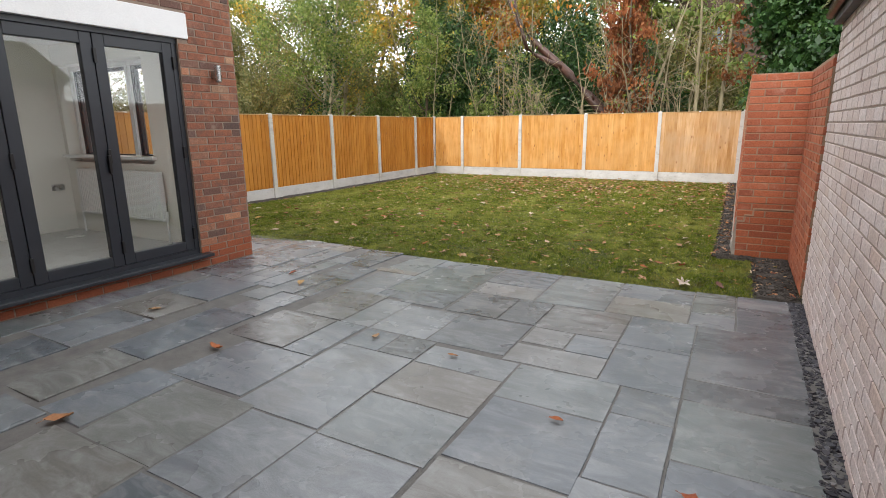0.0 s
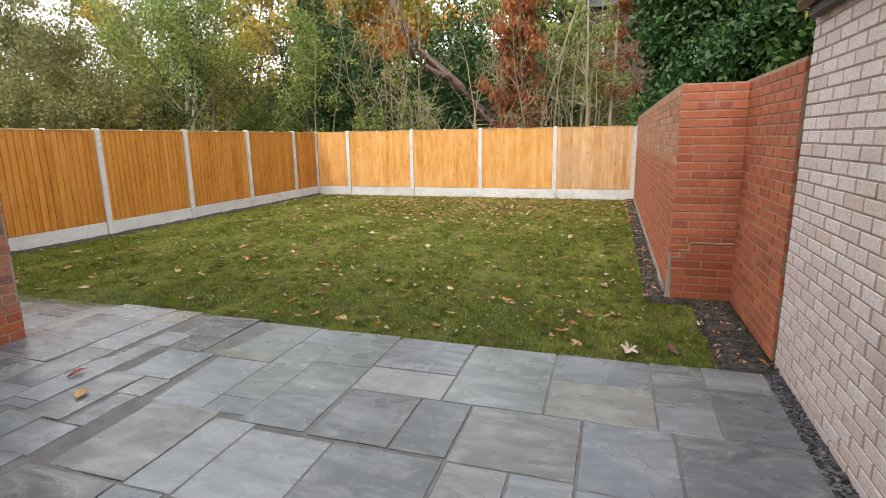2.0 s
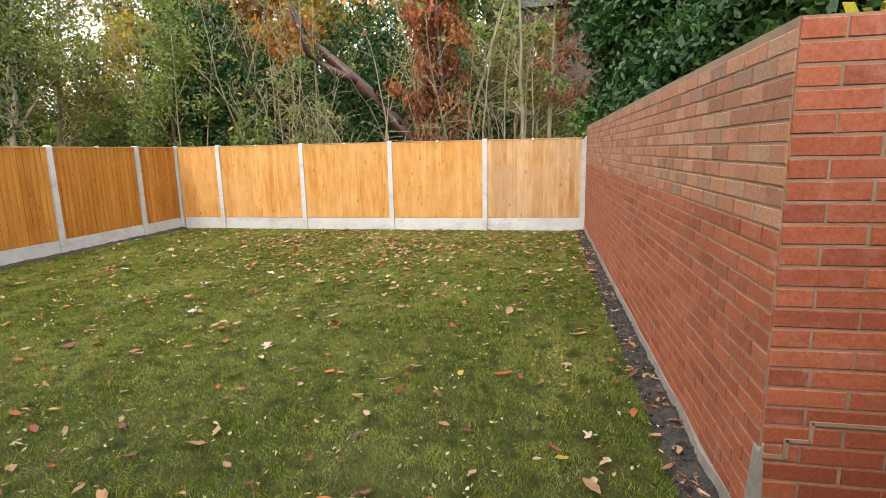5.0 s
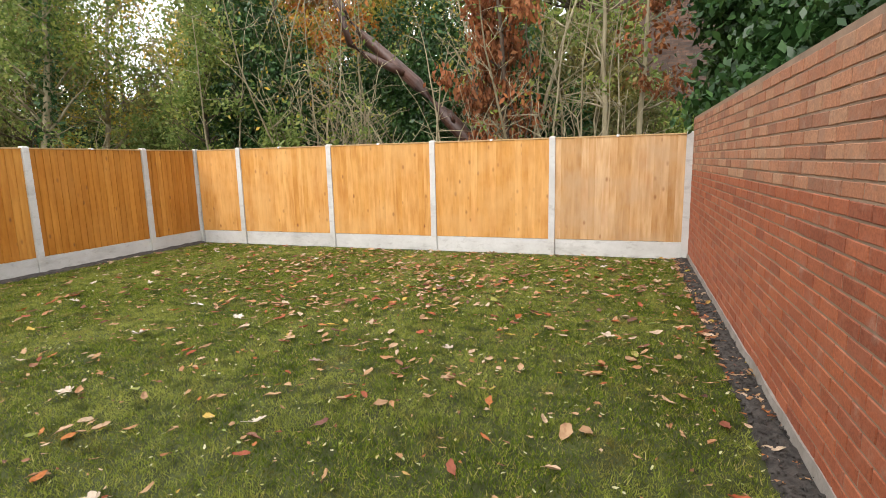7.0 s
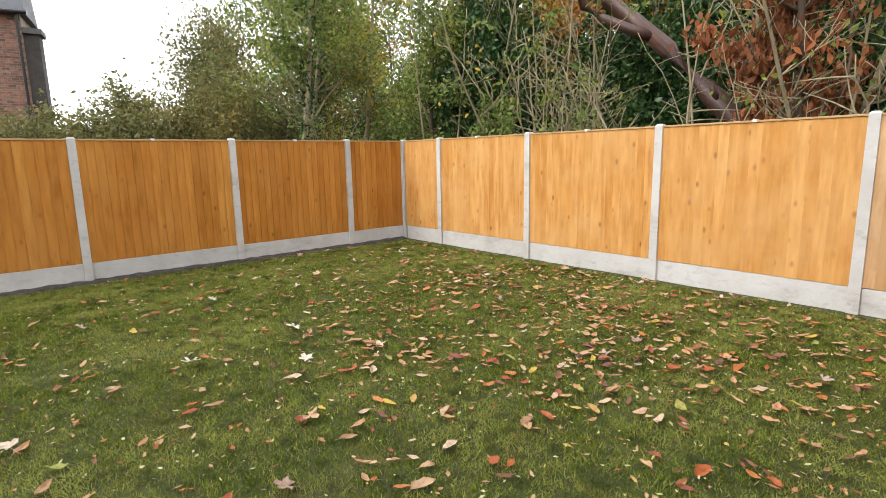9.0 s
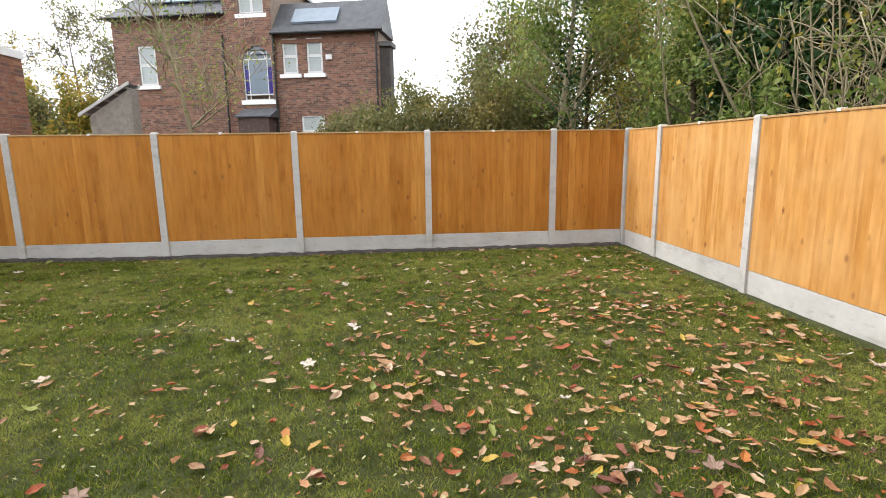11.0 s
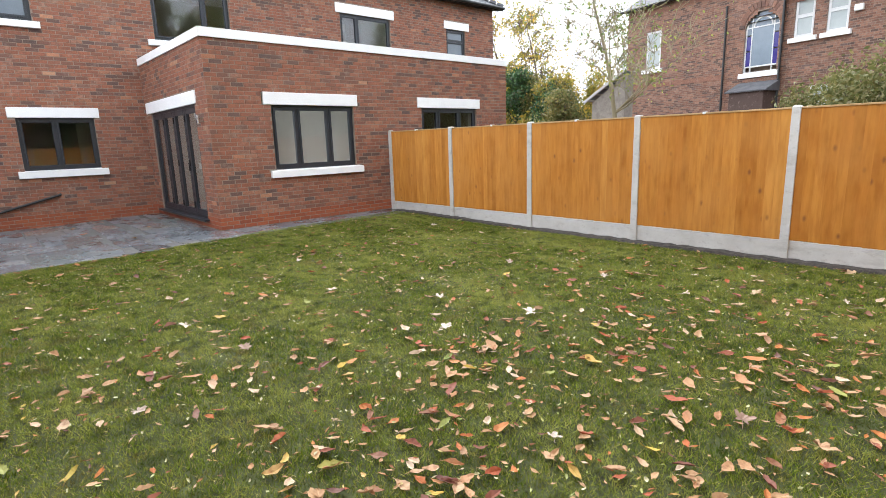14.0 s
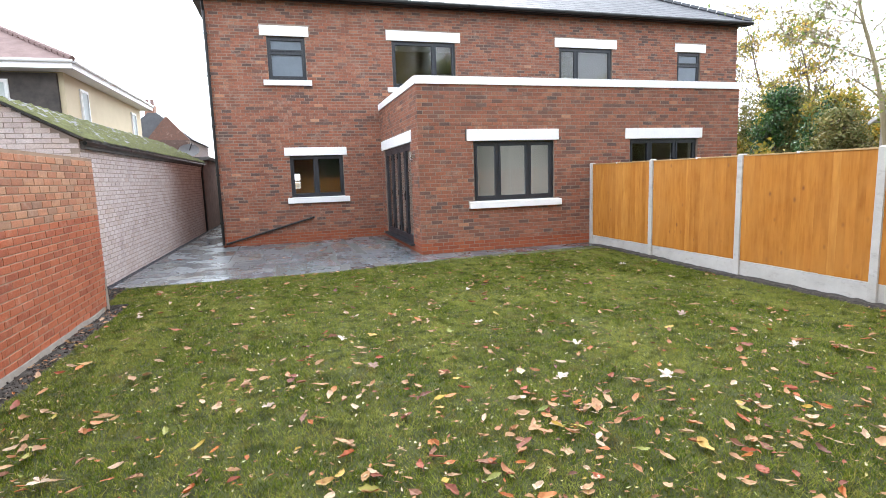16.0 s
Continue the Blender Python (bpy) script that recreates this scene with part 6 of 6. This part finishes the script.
for k in range(26):
    t = k * 0.22
    z = 5.38 + t * hr
    rf.hexa([(-0.5 + t, -9.4 + t, z), (7.4, -9.4 + t, z), (7.4, 0.66 - t, z), (-0.5 + t, 0.66 - t, z), (-0.5 + t + 0.22, -9.4 + t + 0.22, z + 0.22 * hr + 0.02), (7.4, -9.4 + t + 0.22, z + 0.22 * hr + 0.02), (7.4, 0.66 - t - 0.22, z + 0.22 * hr + 0.02), (-0.5 + t + 0.22, 0.66 - t - 0.22, z + 0.22 * hr + 0.02)])
    if -9.4 + t + 0.5 > 0.66 - t:
        break
tagged(part("tile_coursing", rf, REDTILE, cream, "red tiled hipped roof"), kind="stuff")
ht = Shape()
for k in range(22):
    ht.tube([(-0.5 + k * 0.22, 0.66 - k * 0.22, 5.42 + k * 0.1144), (-0.3 + k * 0.22, 0.46 - k * 0.22, 5.55 + k * 0.1144)], [0.09, 0.08], 6)
tagged(part("hip_tiling", ht, REDTILE, cream), kind="stuff")
for y in (-1.2, -7.3):
    w_ = window(cream, pose(0, 0, 0, 0, 0, -90), -y, -y + 0.75, 3.75, 4.85, (), None, frame_mat=UPVC_WHITE, pane_mat=BLIND, depth=-0.02, w=0.06)
w_ = window(cream, pose(0, 0, 0, 0, 0, 180), -2.6, -1.4, 3.6, 4.9, (0.5,), None, frame_mat=UPVC_WHITE, pane_mat=BLIND, depth=-0.13, w=0.06)
terr = thing("far_terrace", "distant brick house with slate roof and a chimney", "house")
box("wall", (3.6, 8.0, -34, -25, 0, 4.6), BRICK["vict"][1], terr)
part("gable", Shape().hexa([(3.6, -25.3, 4.6), (6.2, -25.3, 4.6), (6.2, -25.0, 4.6), (3.6, -25.0, 4.6), (4.85, -25.3, 6.1), (4.95, -25.3, 6.1), (4.95, -25.0, 6.1), (4.85, -25.0, 6.1)]), BRICK["vict"][1], terr)
part("roof", Shape().hexa([(3.4, -34, 4.6), (8.2, -34, 4.6), (8.2, -25.3, 4.6), (3.4, -25.3, 4.6), (5.5, -34, 6.4), (6.0, -34, 6.4), (6.0, -25.3, 6.4), (5.5, -25.3, 6.4)]), SLATE, terr)
ch = box("chimney", (5.9, 6.5, -27.5, -26.7, 4.6, 7.1), BRICK["vict"][1], terr, "brick chimney stack")
for x in (6.05, 6.35):
    part("chimney_pot", Shape().tube([(x, -27.1, 7.1), (x, -27.1, 7.5)], [0.12, 0.10], 10), REDTILE, ch)
bb = thing("brick_building", "brown brick building glimpsed through the trees", "building")
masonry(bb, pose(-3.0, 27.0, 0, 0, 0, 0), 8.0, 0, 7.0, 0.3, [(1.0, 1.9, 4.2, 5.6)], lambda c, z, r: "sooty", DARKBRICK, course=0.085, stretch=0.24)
window(bb, pose(-3.0, 27.0, 0), 1.0, 1.9, 4.2, 5.6, (), 4.9, frame_mat=UPVC_WHITE, pane_mat=PALEGLASS, sill=(0.9, 2.0, 4.05, 4.2))
box("body", (-3.0, 5.0, 27.3, 33, 0, 7.0), MORTAR_DARK, bb)
part("roof", Shape().hexa([(-3.3, 26.7, 7.0), (5.3, 26.7, 7.0), (5.3, 33.3, 7.0), (-3.3, 33.3, 7.0), (-3.3, 29.8, 9.8), (5.3, 29.8, 9.8), (5.3, 30.2, 9.8), (-3.3, 30.2, 9.8)]), SLATE, bb)

shrub(-0.2, -11.8, 1.2, 0.8, 3.2, "green", "green shrub beyond the passage gate", 71, 6000, 0.06)

# ---- fallen leaves ----
def oval_leaf(r, s):
    """A dry leaf folded along its rib, with a bent tip, ragged rim and stalk."""
    sh, n = Shape(), 6
    curl, twist, wd, bow = r.uniform(0.05, 0.5), r.uniform(-0.6, 0.6), r.uniform(0.40, 0.64), r.uniform(-0.35, 0.35)
    fold, lop = r.uniform(0.0, 0.55), r.uniform(0.75, 1.25)
    for k in range(n + 1):
        t = k / n
        w = s * wd * math.sin(math.pi * min(t * 0.95 + 0.03, 1)) ** 0.75
        x, z = s * (t * 2 - 1), s * curl * (2 * t - 1) ** 2 * 0.6
        mid = s * bow * (t - 0.5) ** 2 * 2
        for side in (-1, 0, 1):
            reach = w * r.uniform(0.72, 1.22) * (lop if side > 0 else 2 - lop)
            sh.v.append((x + abs(side) * r.uniform(-0.08, 0.08) * s, mid + side * reach * (1 - 0.3 * fold), 0.004 + z + abs(side) * (reach * fold + r.uniform(0, 0.14) * s) + side * twist * w * (t - 0.3)))
    for k in range(n):
        for j in range(2):
            a = k * 3 + j
            sh.f.append((a, a + 1, a + 4, a + 3))
    sh.tube([(-s * 1.5, s * bow * 0.8, 0.004 + s * curl * 0.3), (-s * 0.95, s * bow * 0.5, 0.004 + s * curl * 0.55)], [0.0012, 0.0012], 3)
    return sh


def lobed_leaf(r, s):
    """A crumpled maple leaf: five pointed lobes round the stalk, each folded along its rib."""
    sh = Shape()
    sh.v.append((0, 0, 0.014))
    rim = []
    for k, (deg, reach) in enumerate(((-125, 0.62), (-62, 0.95), (0, 1.1), (62, 0.95), (125, 0.62))):
        droop = r.uniform(0.0, 0.85)
        for off, f in ((-27, 0.60), (-14, 0.84), (0, 1.0), (14, 0.84), (27, 0.60)):
            a = radians(deg + off + r.uniform(-5, 5))
            q = s * reach * f * r.uniform(0.85, 1.12)
            rim.append((q * math.cos(a), q * math.sin(a), 0.005 + s * droop * f * f * 0.6 + (0.12 * s if off else 0.0) + r.uniform(0, 0.12) * s))
    sh.v += rim
    n = len(rim)
    sh.f = [(0, 1 + k, 2 + k) for k in range(n - 1)]
    sh.tube([(-s * 1.2, r.uniform(-0.3, 0.3) * s, 0.012), (0, 0, 0.012)], [0.0013, 0.0013], 3)
    return sh


rl = random.Random(77)
OVALS = [oval_leaf(rl, rl.uniform(0.042, 0.066)).mesh("fallen_leaf", FALLEN_ONE, True) for _ in range(18)]
LOBES = [lobed_leaf(rl, rl.uniform(0.06, 0.09)).mesh("fallen_leaf", FALLEN_PALE) for _ in range(10)]
LG = "fallen leaves on the lawn"


def lie(x, y):
    return float(rise(x, y)) + (0.012 if y > 5.0 and x < 0.1 else 0.006)


def spot():
    """A place on the lawn: more leaves towards the back and the wall."""
    while True:
        x, y = rl.uniform(-8.45, 0.12), rl.uniform(5.1, 14.85)
        w = 0.12 + 0.55 * float(smoothstep(8.0, 13.5, y)) * float(smoothstep(-9.5, -4.0, x)) + 0.33 * float(smoothstep(9.0, 14, y))
        if rl.random() < w and (x < -0.15 or y < 6.3):
            return x, y


def dropped(x, y, oval, scale=1.0):
    ob = new("fallen_leaf", rl.choice(OVALS if oval else LOBES))
    ob.matrix_world = pose(x, y, lie(x, y), rl.uniform(-14, 14), rl.uniform(-14, 14), rl.uniform(0, 360)) @ Matrix.Scale(scale, 4)
    tagged(ob, "curled dry fallen leaf lying on the grass" if oval else "crumpled pale fallen maple leaf lying on the grass", "leaf", LG)


for i in range(225):
    x, y = spot()
    dropped(x, y, rl.random() < 0.72, rl.uniform(0.7, 1.15))
for x, y in ((-0.72, 2.30), (-3.0, 1.1), (-3.05, 2.1), (-0.05, 1.95), (-3.6, 3.5), (-3.9, 3.7), (0.2, 2.0), (-1.55, 2.75), (-2.2, 2.78), (-4.1, 2.35), (0.30, 5.4), (0.42, 5.9), (0.35, 5.2), (0.45, 6.2)):
    ob = new("fallen_leaf", rl.choice(OVALS))
    ob.matrix_world = pose(x, y, float(rise(x, y)) + 0.006, rl.uniform(-6, 6), rl.uniform(-6, 6), rl.uniform(0, 360)) @ Matrix.Scale(rl.uniform(0.6, 1.1), 4)
    tagged(ob, "single dry fallen leaf lying on damp paving or soil", "leaf", "fallen leaves on the paving")
many = Shape()
drifts = [(rl.gauss(-3.6, 1.6), min(14.6, rl.gauss(12.9, 1.2))) for _ in range(70)]
for i in range(4900):
    if i >= 4200:
        x, y = rl.uniform(-7.6, -0.3), rl.uniform(5.1, 10.5)
    elif i < 900:
        x, y = rl.choice(drifts)
        x, y = max(-8.4, min(-0.2, rl.gauss(x, 0.22))), min(14.85, rl.gauss(y, 0.2))
    elif i < 3650:
        x, y = spot()
    elif i < 4000:
        x, y = rl.uniform(-0.2, 0.0), rl.uniform(6.4, 14.9)
    else:
        x, y = rl.uniform(0.2, 0.52), rl.uniform(5.05, 6.5)
    big = rl.random() < (0.5 if i < 900 else 0.26)
    src = oval_leaf(rl, rl.uniform(0.03, 0.052)) if big else oval_leaf(rl, rl.uniform(0.010, 0.024))
    m = pose(x, y, lie(x, y), rl.uniform(-16, 16), rl.uniform(-16, 16), rl.uniform(0, 360))
    base = len(many.v)
    many.v += [tuple(m @ Vector(v)) for v in src.v]
    many.f += [tuple(base + k for k in f_) for f_ in src.f]
tagged(part("leaf_scatter", many, FALLEN_MANY), "many small fallen leaves in tan, orange and red on the lawn", "leaves", kind="stuff")

bits = Shape()
for i in range(3200):
    x, y = rl.uniform(-8.4, -0.2), rl.uniform(5.05, 14.85)
    src = oval_leaf(rl, rl.uniform(0.006, 0.016))
    m = pose(x, y, lie(x, y) + 0.006, rl.uniform(-30, 30), rl.uniform(-30, 30), rl.uniform(0, 360))
    base = len(bits.v)
    bits.v += [tuple(m @ Vector(v)) for v in src.v[:21]]
    bits.f += [tuple(base + k for k in f_) for f_ in src.f[:12]]
tagged(part("leaf_bits", bits, BITS), "tiny pale leaf scraps and clover among the grass", "leaves", kind="stuff")

crumbs = Shape()
for i in range(2600):
    k = rl.random()
    x, y = (rl.uniform(-0.19, 0.0), rl.uniform(6.6, 14.9)) if k < 0.5 else (rl.uniform(0.19, 0.54), rl.uniform(5.02, 6.5)) if k < 0.85 else (rl.uniform(-0.19, 0.2), rl.uniform(6.4, 6.54))
    c = chip_shape(rl, rl.uniform(0.006, 0.02))
    m = pose(x, y, 0.022, rl.uniform(-60, 60), rl.uniform(-60, 60), rl.uniform(0, 360))
    base = len(crumbs.v)
    crumbs.v += [tuple(m @ Vector(v)) for v in c.v]
    crumbs.f += [tuple(base + q for q in f_) for f_ in c.f]
tagged(part("soil_crumbs", crumbs, SOIL), "dark crumbs and small stones on the soil", "soil", kind="stuff")
